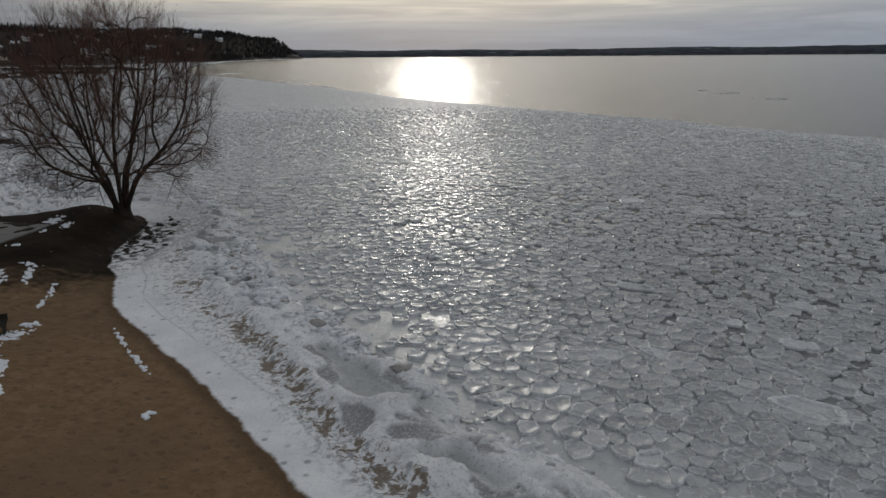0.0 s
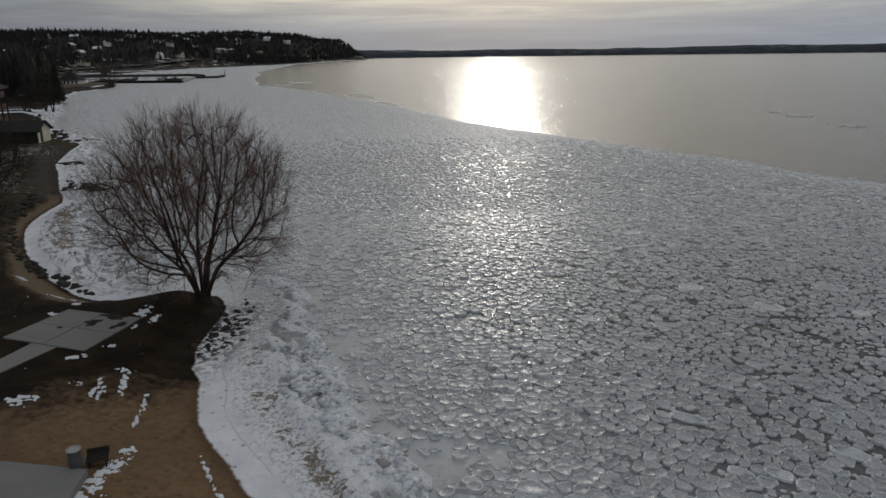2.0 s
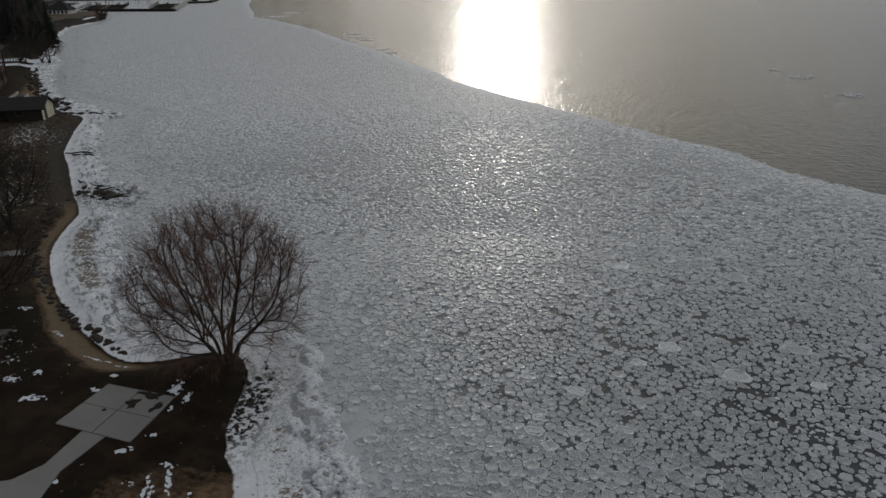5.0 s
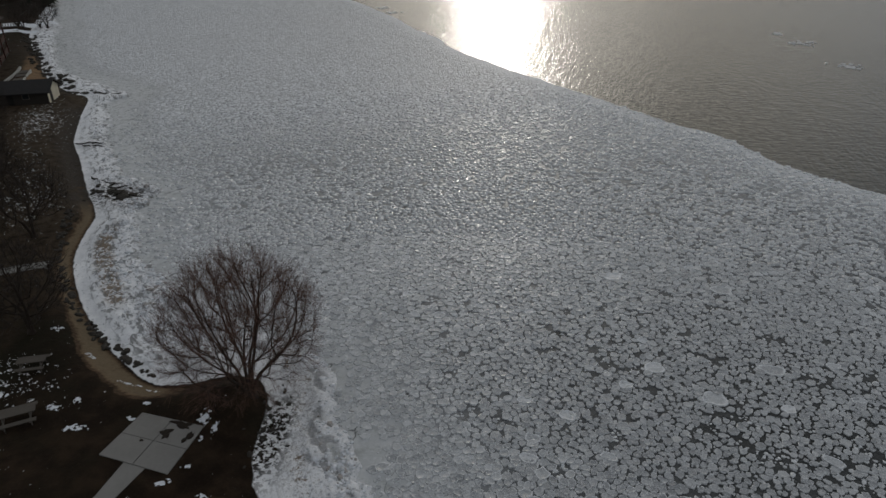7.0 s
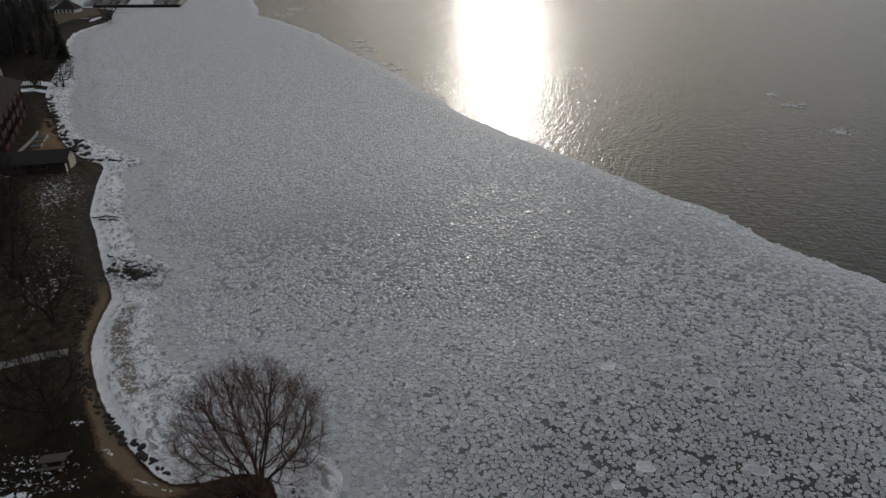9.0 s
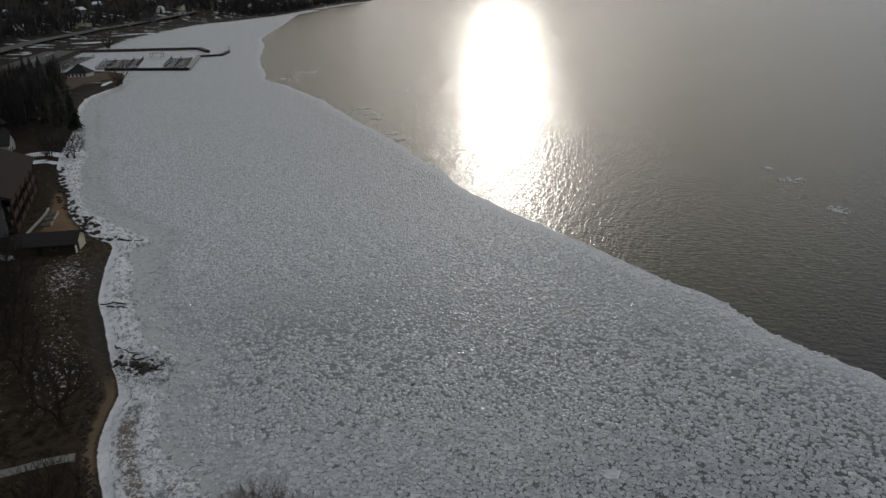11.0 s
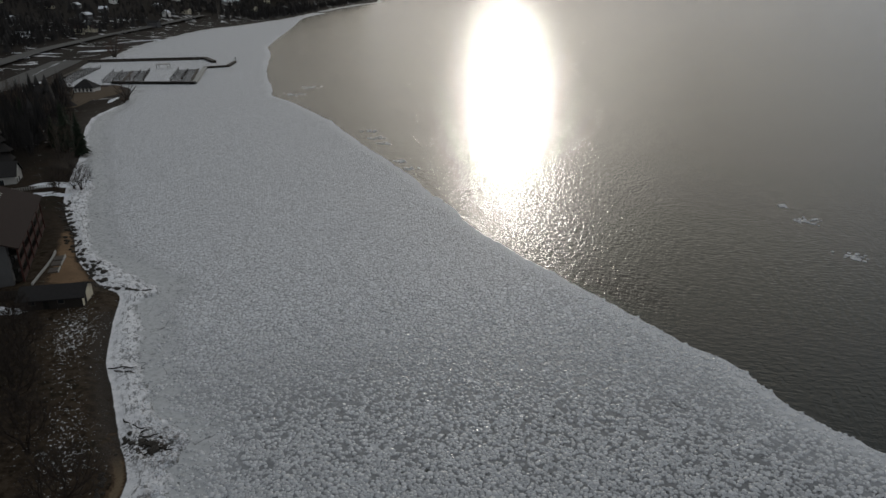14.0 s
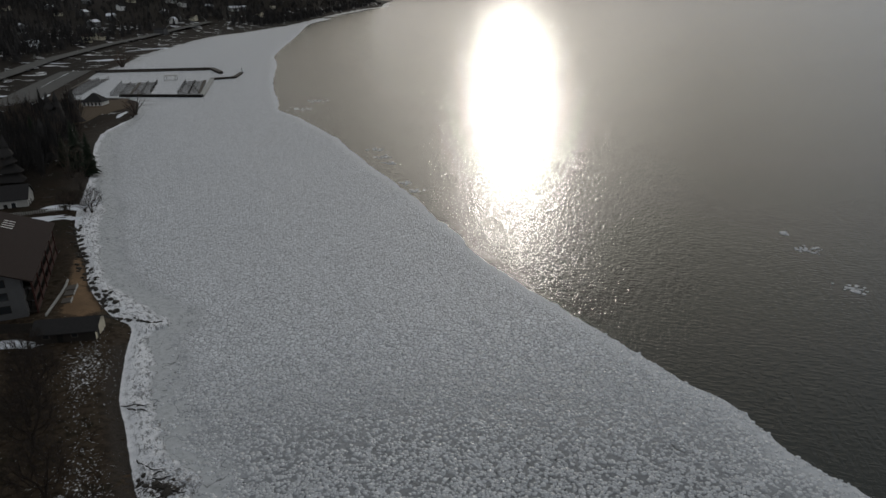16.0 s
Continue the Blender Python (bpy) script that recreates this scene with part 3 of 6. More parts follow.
def relief(x, y, shore, fast):
    """Height of the ground and of the ice piled on the shore."""
    inland = np.maximum(-shore, 0)
    beach = 0.06 + 0.85 * ramp(inland, 0.0, 7.0 - 4.2 * ramp(y, 17, 23))
    hill = 9 * ramp(inland, 30, 170) * ramp(y, 90, 220) + (40 + 12 * ramp(y, 1300, 1800)) * ramp(inland, 50 - 45 * ramp(y, 1200, 1600), 300 - 205 * ramp(y, 1200, 1600)) * ramp(y, 520, 1100) * (1 - ramp(y, 2330, 2560))
    hill = hill + 17 * ramp(inland, 90, 250) * ramp(y, 150, 280) * (1 - ramp(y, 420, 560))
    hill = hill * (0.85 + 0.3 * rough(x, y, 300.0, 11)) + 0.012 * inland * ramp(inland, 20, 60)
    land = beach + 0.38 * np.exp(-(((x + 18.2) / 2.6) ** 2 + ((y - 28.8) / 2.6) ** 2)) * ramp(inland, 0.0, 0.9) + np.minimum(hill, 90) + 0.12 * (rough(x, y, 2.2, 4) - 0.5) * ramp(inland, 0.2, 3) + 0.05 * (rough(x, y, 0.7, 8) - 0.5)
    out = np.maximum(shore, 0)
    band, bay = shelf_band(x, out), ramp(-x, 20, 26)
    ridge = bay * ramp(out, 0.4, 1.8) * ramp(-fast, -0.2, 1.3)
    trodden = (1 - bay) * ramp(band, 1.0, 2.2) * (0.11 * rough(x, y, 0.42, 36, 3) + 0.06 * lattice(x / 0.19, y / 0.19, 37) - 0.05)
    warp = 1.1 * (rough(x, y, 2.0, 27, 2) - 0.5)
    mound = np.abs(2 * (0.62 * lattice((x + warp) / 1.15, (y - warp) / 1.15, 21) + 0.38 * lattice(x / 0.5 + warp, y / 0.5, 22)) - 1)
    swell = ramp(rough(x, y, 3.2, 25, 2), 0.30, 0.62)
    ice = 0.05 + 0.03 * rough(x, y, 1.3, 21) + trodden + shelf_lumps(x, y, shore, fast)[0] + ridge * (0.05 + (0.18 + 0.62 * swell) * mound + 0.16 * swell + 0.10 * lattice(x / 0.3, y / 0.3, 33))
    ice = np.where(fast > 0, -0.02 - 0.3 * np.minimum(fast, 2), ice * ramp(-fast, -0.05, 0.5) + 0.01)
    return np.where(shore < 0, land, ice)


def graded(*runs):
    """Coordinates from runs of (start, end, step)."""
    out = [np.arange(a, b, s) for a, b, s in runs]
    return np.concatenate(out + [[runs[-1][1]]])


def grid_faces(nx, ny):
    i, j = np.meshgrid(np.arange(nx - 1), np.arange(ny - 1), indexing="ij")
    k = (i * ny + j).ravel()
    return np.stack([k, k + ny, k + ny + 1, k + 1], 1)


def kept(verts, faces, mask, attrs):
    faces = faces[mask]
    used, back = np.unique(faces, return_inverse=True)
    return verts[used], back.reshape(faces.shape), {k: v[used] for k, v in attrs.items()}


# ---- ground ----
gx = graded((-4600, -1400, 100), (-1400, -460, 24), (-460, -150, 5), (-150, -60, 0.8), (-60, -28, 0.32), (-28, -14, 0.16), (-14, 5, 0.1), (5, 9, 0.3), (9, 40, 2), (40, 400, 40))
gy = graded((-390, -10, 20), (-10, 4, 2), (4, 6, 0.3), (6, 25, 0.1), (25, 36, 0.16), (36, 62, 0.32), (62, 170, 0.8), (170, 520, 5), (520, 1500, 24), (1500, 4300, 80))
mx, my = [a.ravel() for a in np.meshgrid(gx, gy, indexing="ij")]
shore_d, shore_near = side_distance(mx, my, shore_line, LAND_BACK)
fast_d, _ = side_distance(mx, my, fast_line, LAND_BACK)
mz = relief(mx, my, shore_d, fast_d)
beach_south = ramp(((mx + 13.7) * 5 - (my - 21) * 6.3) / 8.04, -1.8, 3.2)
strip = ramp(-shore_d, 0.0, 0.3) * (1 - ramp(-shore_d, 0.7 + 0.7 * ramp(mx, -38, -30), 1.6 + 0.9 * ramp(mx, -38, -30))) * ramp(-mx, 22, 25) * (1 - ramp(-mx, 52, 58))
resort_w = np.interp(-mx, [92, 99, 106, 116, 121], [9.0, 7.0, 3.6, 2.0, 0.6])
resort = (1 - ramp(-shore_d, 0.8 * resort_w, 1.1 * resort_w)) * ramp(-shore_d, 0.0, 0.4) * ramp(-mx, 91, 94) * (1 - ramp(-mx, 117, 121)) * ramp(my, 91, 94)
stony = np.exp(-(((mx + 15.0) / 2.1) ** 2 + ((my - 26.5) / 5.0) ** 2)) * ramp(shore_d, -0.6, 0.2) * (1 - 0.75 * ramp(shore_d, 1.2, 2.6))
stony = np.maximum(stony, 0.9 * np.exp(-(((mx + 50) / 5) ** 2 + ((my - 57) / 3) ** 2)))
corner = mz.reshape(len(gx), len(gy))
faces = grid_faces(len(gx), len(gy))
near_land = (shore_d < 0.6) | (fast_d < 1.2)
cell_far = np.maximum(np.abs(np.gradient(gx))[:, None], np.abs(np.gradient(gy))[None, :]).ravel()
near_land |= shore_d < cell_far * 1.6
keep = near_land[faces].any(1)
attrs = dict(shore=shore_d, fast=fast_d, sandy=np.maximum(np.maximum(beach_south, strip), resort), height_above=mz, stony=np.minimum(stony * 1.3, 1),
             old_snow=np.exp(-(((mx + 34.5) / 4.2) ** 2 + ((my - 26.6) / 2.6) ** 2)) + 0.55 * np.exp(-(((mx + 77) / 9) ** 2 + ((my - 78) / 7) ** 2)) + 0.4 * np.exp(-(((mx + 58) / 9) ** 2 + ((my - 52) / 7) ** 2)) + 0.55 * ramp(-mx, 50, 56) * np.exp(-((shore_d + 5.5) / 3.0) ** 2) * (1 - ramp(my, 90, 96)), strip=strip, dry_grass=ramp(-mx, 34, 52) * (1 - 0.85 * ramp(my, 100, 130)), along=(shore_near[:, 1] - shore_near[:, 0]) * 0.707, far_field=np.maximum(ramp(-shore_d, 60, 110), 0.9 * ramp(-shore_d, 7, 16) * ramp(my, 150, 170)), ridge=(1 - ramp(-mx, 20, 26)) * 0.15 * ramp(shelf_band(mx, shore_d), 2.8, 3.9) + ramp(-mx, 20, 26) * ramp(shore_d, 0.3, 1.6), band=shelf_band(mx, shore_d), sand_berm=0.5 + 0.55 * ramp(mx, -10, -3), hollow_shade=shelf_lumps(mx, my, shore_d, fast_d)[1], pool_ice=shelf_lumps(mx, my, shore_d, fast_d)[2], beach_shelf=1 - ramp(-mx, 17, 21), pebbly=ramp(-mx, 48, 54) * (1 - ramp(-shore_d, 0.8, 3.4)) * (1 - ramp(my, 84, 90)) + ramp(my, 160, 170) * (1 - ramp(-shore_d, 3, 9)), sandbar=np.exp(-((shore_d - 2.6) / 0.9) ** 2) * ramp(-mx, 33, 36) * (1 - ramp(-mx, 43, 46)))
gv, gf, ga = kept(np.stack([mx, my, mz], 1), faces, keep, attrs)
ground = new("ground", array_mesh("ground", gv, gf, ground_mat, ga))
tagged(ground, "dark winter turf, brown beach sand and snow-crusted shore ice", "ground", kind="structure")


def land_height(x, y):
    a, b = np.array([float(x)]), np.array([float(y)])
    s, _ = side_distance(a, b, shore_line, LAND_BACK)
    f, _ = side_distance(a, b, fast_line, LAND_BACK)
    return float(relief(a, b, s, f)[0])


def land_heights(x, y):
    s, _ = side_distance(x, y, shore_line, LAND_BACK)
    f, _ = side_distance(x, y, fast_line, LAND_BACK)
    return relief(np.ravel(x), np.ravel(y), s, f), s


# ---- lake: open water and drift ice ----
water = Shape().add([(-4900, -4900, -0.06), (4900, -4900, -0.06), (4900, 4900, -0.06), (-4900, 4900, -0.06)], [(0, 1, 2, 3)]).part("water", water_mat)
tagged(water, "grey-brown open lake water with small ripples", "water", kind="structure")

ICE_BACK = [(-6000, 1400), (-6000, -400), (400, -400)]
ix = graded((-700, -240, 12), (-240, -90, 3), (-90, 70, 1.2), (70, 400, 15))
iy = graded((-260, -6, 12), (-6, 170, 1.2), (170, 420, 3), (420, 1410, 16))
jx, jy = [a.ravel() for a in np.meshgrid(ix, iy, indexing="ij")]
rim_d, rim_near = side_distance(jx, jy, rim_line, ICE_BACK)
ish, _ = side_distance(jx, jy, shore_line, LAND_BACK)
ifa, _ = side_distance(jx, jy, fast_line, LAND_BACK)
faces = grid_faces(len(ix), len(iy))
keep = (rim_d[faces] < 0).any(1) & (ish[faces] > -14).any(1)
out = rim_d > 0
jx, jy = np.where(out, rim_near[:, 0], jx), np.where(out, rim_near[:, 1], jy)
PLATE_FAR = 112.0
reach = np.hypot(jx - 3, jy)
attrs = dict(older_ice=0.25 + 0.75 * (1 - ramp(jy, 18, 32)), fast=ifa, rim=rim_d, plates=ramp(reach, 72, PLATE_FAR - 6) * ramp(ifa, 2, 7),
             open_gap=(0.42 + 0.58 * np.exp(-(((jx - 20) / 32) ** 2 + ((jy - 34) / 27) ** 2))) * ramp(ifa, 2, 9) * (1 - 0.6 * ramp(-rim_d, 14, 4)))
iv, iface, ia = kept(np.stack([jx, jy, 0 * jx], 1), faces, keep, attrs)
ice = new("ice_sheet", array_mesh("ice_sheet", iv, iface, ice_mat, ia))
tagged(ice, "grey frozen slush between drifting pancake ice and snowy shore", "ice", kind="structure")


STEP = 0.41
# the large floes: place, length, width, turn
LARGE = [(9.9, 14.4, 1.75, 0.95, -32), (9.6, 16.6, 1.95, 0.55, -40), (6.7, 17.1, 1.30, 0.48, -42), (6.6, 23.1, 1.4, 0.6, -20), (11.8, 21.9, 1.3, 0.7, -25),
         (9.2, 20.0, 0.95, 0.6, -30), (5.2, 16.8, 1.05, 0.75, 5), (5.9, 11.6, 0.78, 0.66, 20), (10.9, 15.6, 1.1, 0.55, -30), (8.0, 19.8, 0.9, 0.5, -25),
         (4.1, 14.5, 0.75, 0.6, 0), (10.8, 18.4, 1.1, 0.6, -15), (11.7, 36.5, 1.6, 1.4, 0), (7.9, 39.0, 1.4, 1.2, 10), (15.8, 40.6, 1.8, 1.1, -5),
         (13.4, 51.1, 1.7, 1.3, 0), (4.5, 51.4, 1.7, 1.3, 15), (0.6, 30.0, 1.0, 0.85, -20), (0.6, 28.3, 1.1, 0.8, -10), (6.0, 36.6, 0.95, 0.8, 0), (16.2, 36.5, 0.9, 0.8, 0), (2.5, 32.6, 1.1, 0.9, -10)]


def open_gap(x, y):
    return np.exp(-(((x - 20) / 28) ** 2 + ((y - 34) / 22) ** 2))


def plate_sites():
    """Jittered places of the plates, with some left out where water stands open or one plate is large."""
    rng = np.random.default_rng(12)
    nx, ny = int(190 / STEP), int(192 / (STEP * 0.866))
    i, j = np.meshgrid(np.arange(nx), np.arange(ny), indexing="ij")
    x = -126 + (i + 0.5 * (j % 2)) * STEP + rng.normal(0, 0.27, i.shape) * STEP
    y = 1 + j * STEP * 0.866 + rng.normal(0, 0.27, i.shape) * STEP
    alive = rng.random(i.shape) > 0.035
    # leads of open water between the packs of plates
    u, w = 0.95 * x - 0.31 * y, 0.31 * x + 0.95 * y
    alive &= rough(u / 1.5, w / 0.75, 1.0, 77, 3) < 0.735 - 0.085 * open_gap(x, y)
    for bx, by, length, width, turn in LARGE:
        c, d = math.cos(radians(turn)), math.sin(radians(turn))
        u, w = (x - bx) * c + (y - by) * d, (y - by) * c - (x - bx) * d
        alive &= (u / (length / 2 + 0.1)) ** 2 + (w / (width / 2 + 0.1)) ** 2 > 1
    grand = np.zeros(i.shape, bool)
    for a, b in np.argwhere(rng.random(i.shape) < 0.010):
        if 2 < a < nx - 3 and 2 < b < ny - 3 and alive[a, b]:
            grand[a, b] = True
            odd = -1 if b % 2 == 0 else 1
            for da, db in ((-1, 0), (1, 0), (0, -1), (0, 1), (odd, -1), (odd, 1), (2, 0), (1, 1)):
                if rng.random() < 0.86 and not grand[a + da, b + db]:
                    alive[a + da, b + db] = False
    return x, y, alive, rng.uniform(-0.33, 0.33, i.shape) * STEP**2, grand


dice = random.Random(62)
while len(LARGE) < 120:
    bx, by = dice.uniform(-30, 40), dice.uniform(16, 92)
    far_r, far_f = [side_distance(np.array([bx]), np.array([by]), line)[0][0] for line in (rim_line, fast_line)]
    if far_r < -3 and far_f > 5 and all(math.hypot(bx - q[0], by - q[1]) > 2.2 for q in LARGE):
        LARGE.append((bx, by, dice.uniform(0.7, 1.35), dice.uniform(0.55, 0.95), dice.uniform(-60, 20)))
site_x, site_y, site_on, site_w, site_grand = plate_sites()
plate_x, plate_y = site_x.ravel(), site_y.ravel()
rim_s, _ = side_distance(plate_x, plate_y, rim_line)
fast_s, _ = side_distance(plate_x, plate_y, fast_line)
shelf_s = fast_s + (rough(plate_x, plate_y, 3.0, 41) - 0.5) * 5
reach_s = np.hypot(plate_x - 3, plate_y)
good_site = site_on.ravel() & (rim_s < 0.15) & ((shelf_s > 1.5 + 1.2 * ramp(plate_y, 32, 55)) | ((shelf_s > -0.4 + 0.4 * ramp(plate_y, 32, 55)) & (np.random.default_rng(6).random(len(plate_x)) < 0.42))) & (reach_s < PLATE_FAR + 4 - 62 * np.random.default_rng(2).random(len(plate_x)))
good_site &= np.random.default_rng(4).random(len(plate_x)) > 0.08 * open_gap(plate_x, plate_y)
good_site = np.nonzero(good_site)[0]
good_site = good_site[np.argsort(np.hypot(plate_x[good_site] - 5, plate_y[good_site] - 14))]


def plate_radii(sites, sides, seed):
    """Outlines of plates jammed against their neighbours, with rounded corners."""
    rng = np.random.default_rng(seed)
    nx, ny = site_x.shape
    a, b = sites // ny, sites % ny
    ang = np.linspace(0, 2 * np.pi, sides, endpoint=False)[None] + rng.uniform(0, 6.28, (len(sites), 1))
    r = np.where(site_grand[a, b][:, None], STEP * 2.0, STEP * 1.05) * np.ones(ang.shape)
    x0, y0, w0 = site_x[a, b], site_y[a, b], site_w[a, b]
    for da in range(-2, 3):
        for db in range(-2, 3):
            if da or db:
                p, q = np.clip(a + da, 0, nx - 1), np.clip(b + db, 0, ny - 1)
                dx, dy = site_x[p, q] - x0, site_y[p, q] - y0
                d = np.maximum(np.hypot(dx, dy), 0.05)
                mid = np.maximum(d / 2 + (w0 - site_w[p, q]) / (2 * d), 0.12)
                c = np.cos(ang - np.arctan2(dy, dx)[:, None])
                lim = np.where(c > 0.12, mid[:, None] / np.maximum(c, 0.12), 9.0)
                r = np.where(site_on[p, q][:, None], np.minimum(r, lim), r)
    r = 0.84 * r + 0.08 * (np.roll(r, 1, 1) + np.roll(r, -1, 1))
    gap = open_gap(x0, y0)
    r *= (rng.uniform(0.97, 1.17, len(sites)) - 0.17 * gap - 0.18 * (rng.random(len(sites)) < 0.05 + 0.30 * gap))[:, None]
    return ang, r * (1 + rng.normal(0, 0.10, r.shape))


def plate_arrays(sites, sides, seed, fine=2):
    """Plates with a raised, frosted rim."""
    rng = np.random.default_rng(seed + 9)
    ang, r = plate_radii(sites, sides, seed)
    n = len(sites)
    size = r.mean(1, keepdims=True)
    top = 0.035 + 0.06 * rng.random((n, 1)) ** 1.5
    tilt_x, tilt_y = rng.normal(0, 0.036, (2, n, 1))
    rise = rng.uniform(0.2, 1.3, (n, 1)) * np.where(site_grand.ravel()[sites], 2.4, 1.0)[:, None]
    rings, rim = [], []
    # third value whitens: rims for frost, sides for grazing brightness put into colour
    profile = {2: ((1.0, -0.05, 0.5), (0.98, 0.016, 1.0), (0.91, 0.026, 1.0), (0.78, 0.004, 0.1)),
               1: ((1.0, -0.05, 0.6), (0.97, 0.018, 1.0), (0.83, 0.010, 0.15)), 0: ((1.0, -0.05, 0.6), (0.95, 0.016, 0.8))}[fine]
    for k, dz, mark in profile:
        x, y = np.cos(ang) * r * k, np.sin(ang) * r * k
        lift = top + dz * rise + x * tilt_x + y * tilt_y + rng.normal(0, 0.007, x.shape) if dz >= 0 else np.full_like(x, -0.06)
        rings.append(np.stack([plate_x[sites][:, None] + x, plate_y[sites][:, None] + y, lift], 2))
        rim.append(np.full((n, sides), mark))
    mid = np.stack([plate_x[sites], plate_y[sites], top[:, 0]], 1)[:, None]
    v = np.concatenate(rings + [mid], 1)
    marks = np.concatenate(rim + [np.zeros((n, 1))], 1)
    marks *= np.where(site_grand.ravel()[sites], 1.0, rng.uniform(0.3, 1.0, n))[:, None]
    marks = np.maximum(marks, 0.7 * ramp(rim_s[sites], -11, -2)[:, None])
    m = len(rings)
    s = np.arange(sides)
    t = (s + 1) % sides
    tris = [np.stack([k * sides + s, k * sides + t, (k + 1) * sides + t], 1) for k in range(m - 1)]
    tris += [np.stack([k * sides + s, (k + 1) * sides + t, (k + 1) * sides + s], 1) for k in range(m - 1)]
    tris.append(np.stack([(m - 1) * sides + s, (m - 1) * sides + t, np.full(sides, m * sides)], 1))
    return v, marks, np.concatenate(tris)


# how far plates are darkened: strongest round (14, 30), broken by noise
def plate_darkening(x, y):
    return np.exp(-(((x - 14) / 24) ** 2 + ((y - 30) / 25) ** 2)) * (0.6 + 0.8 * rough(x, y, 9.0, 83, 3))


def plate_mesh(name, sites, sides, seed, fine=2):
    v, marks, tris = plate_arrays(sites, sides, seed, fine)
    f = (tris[None] + (np.arange(len(sites)) * v.shape[1])[:, None, None]).reshape(-1, 3)
    return array_mesh(name, v.reshape(-1, 3), f, floe_mat, dict(rim=marks.ravel(), thin=np.repeat(plate_darkening(plate_x[sites], plate_y[sites]), v.shape[1])), smooth=False)


def loose_plates(name, x, y, r, sides, seed):
    """Round plates adrift, not jammed."""
    rng = np.random.default_rng(seed)
    v, f, marks = [], [], []
    for cx, cy, cr in zip(x, y, r):
        k = len(v)
        a = np.linspace(0, 2 * np.pi, sides, endpoint=False) + rng.uniform(0, 6)
        rr = cr * rng.uniform(0.75, 1.15, sides)
        for scale, z, m in ((1.0, -0.04, 0.0), (0.95, 0.05, 1.0), (0.7, 0.035, 0.2)):
            v += [(cx + rr[i] * scale * math.cos(a[i]), cy + rr[i] * scale * math.sin(a[i]), z) for i in range(sides)]
            marks += [m] * sides
        for q in range(2):
            for i in range(sides):
                p, t = k + q * sides + i, k + q * sides + (i + 1) % sides
                f += [(p, t, t + sides), (p, t + sides, p + sides)]
        f += [(k + 2 * sides, k + 2 * sides + i, k + 2 * sides + i + 1) for i in range(1, sides - 1)]
    return array_mesh(name, v, f, floe_mat, dict(rim=marks))




def brash():
    """Small broken bits frozen between the plates, joined."""
    rng = np.random.default_rng(91)
    hole = np.nonzero(~site_on.ravel() & (reach_s < 66))[0]
    hole = np.repeat(hole[rng.random(len(hole)) < 0.4], 2)
    n = 13000
    x = np.r_[rng.uniform(-50, 42, n), plate_x[hole] + rng.normal(0, 0.13, len(hole))]
    y = np.r_[rng.uniform(5, 70, n), plate_y[hole] + rng.normal(0, 0.13, len(hole))]
    n = len(x)
    r, _ = side_distance(x, y, rim_line)
    f, _ = side_distance(x, y, fast_line)
    ok = (r < 0.4) & (f + (rough(x, y, 3.0, 41) - 0.5) * 5 > 0.2) & (np.hypot(x - 3, y) < 62) 
    x, y = x[ok], y[ok]
    n, sides = len(x), 5
    ang = np.linspace(0, 2 * np.pi, sides, endpoint=False)[None] + rng.uniform(0, 6.28, (n, 1))
    rad = rng.uniform(0.06, 0.19, (n, 1)) * rng.uniform(0.65, 1.25, (n, sides))
    z = rng.uniform(0.008, 0.03, (n, 1))
    low = np.stack([x[:, None] + np.cos(ang) * rad, y[:, None] + np.sin(ang) * rad, np.full((n, sides), -0.02)], 2)
    top = np.stack([x[:, None] + np.cos(ang) * rad * 0.82, y[:, None] + np.sin(ang) * rad * 0.82, z + rng.normal(0, 0.006, (n, sides))], 2)
    v = np.concatenate([low, top], 1)
    s = np.arange(sides)
    t = (s + 1) % sides
    tri = np.concatenate([np.stack([s, t, t + sides], 1), np.stack([s, t + sides, s + sides], 1), np.stack([np.full(3, sides), sides + np.arange(1, 4), sides + np.arange(2, 5)], 1)])
    faces = (tri[None] + (np.arange(n) * 2 * sides)[:, None, None]).reshape(-1, 3)
    return array_mesh("brash_ice", v.reshape(-1, 3), faces, floe_mat, dict(rim=np.full(n * 2 * sides, 0.35)), smooth=False)


brash_ob = new("brash_ice", brash())
brash_ob.parent = ice
tagged(brash_ob, "small broken ice bits filling gaps between plates", kind="stuff")


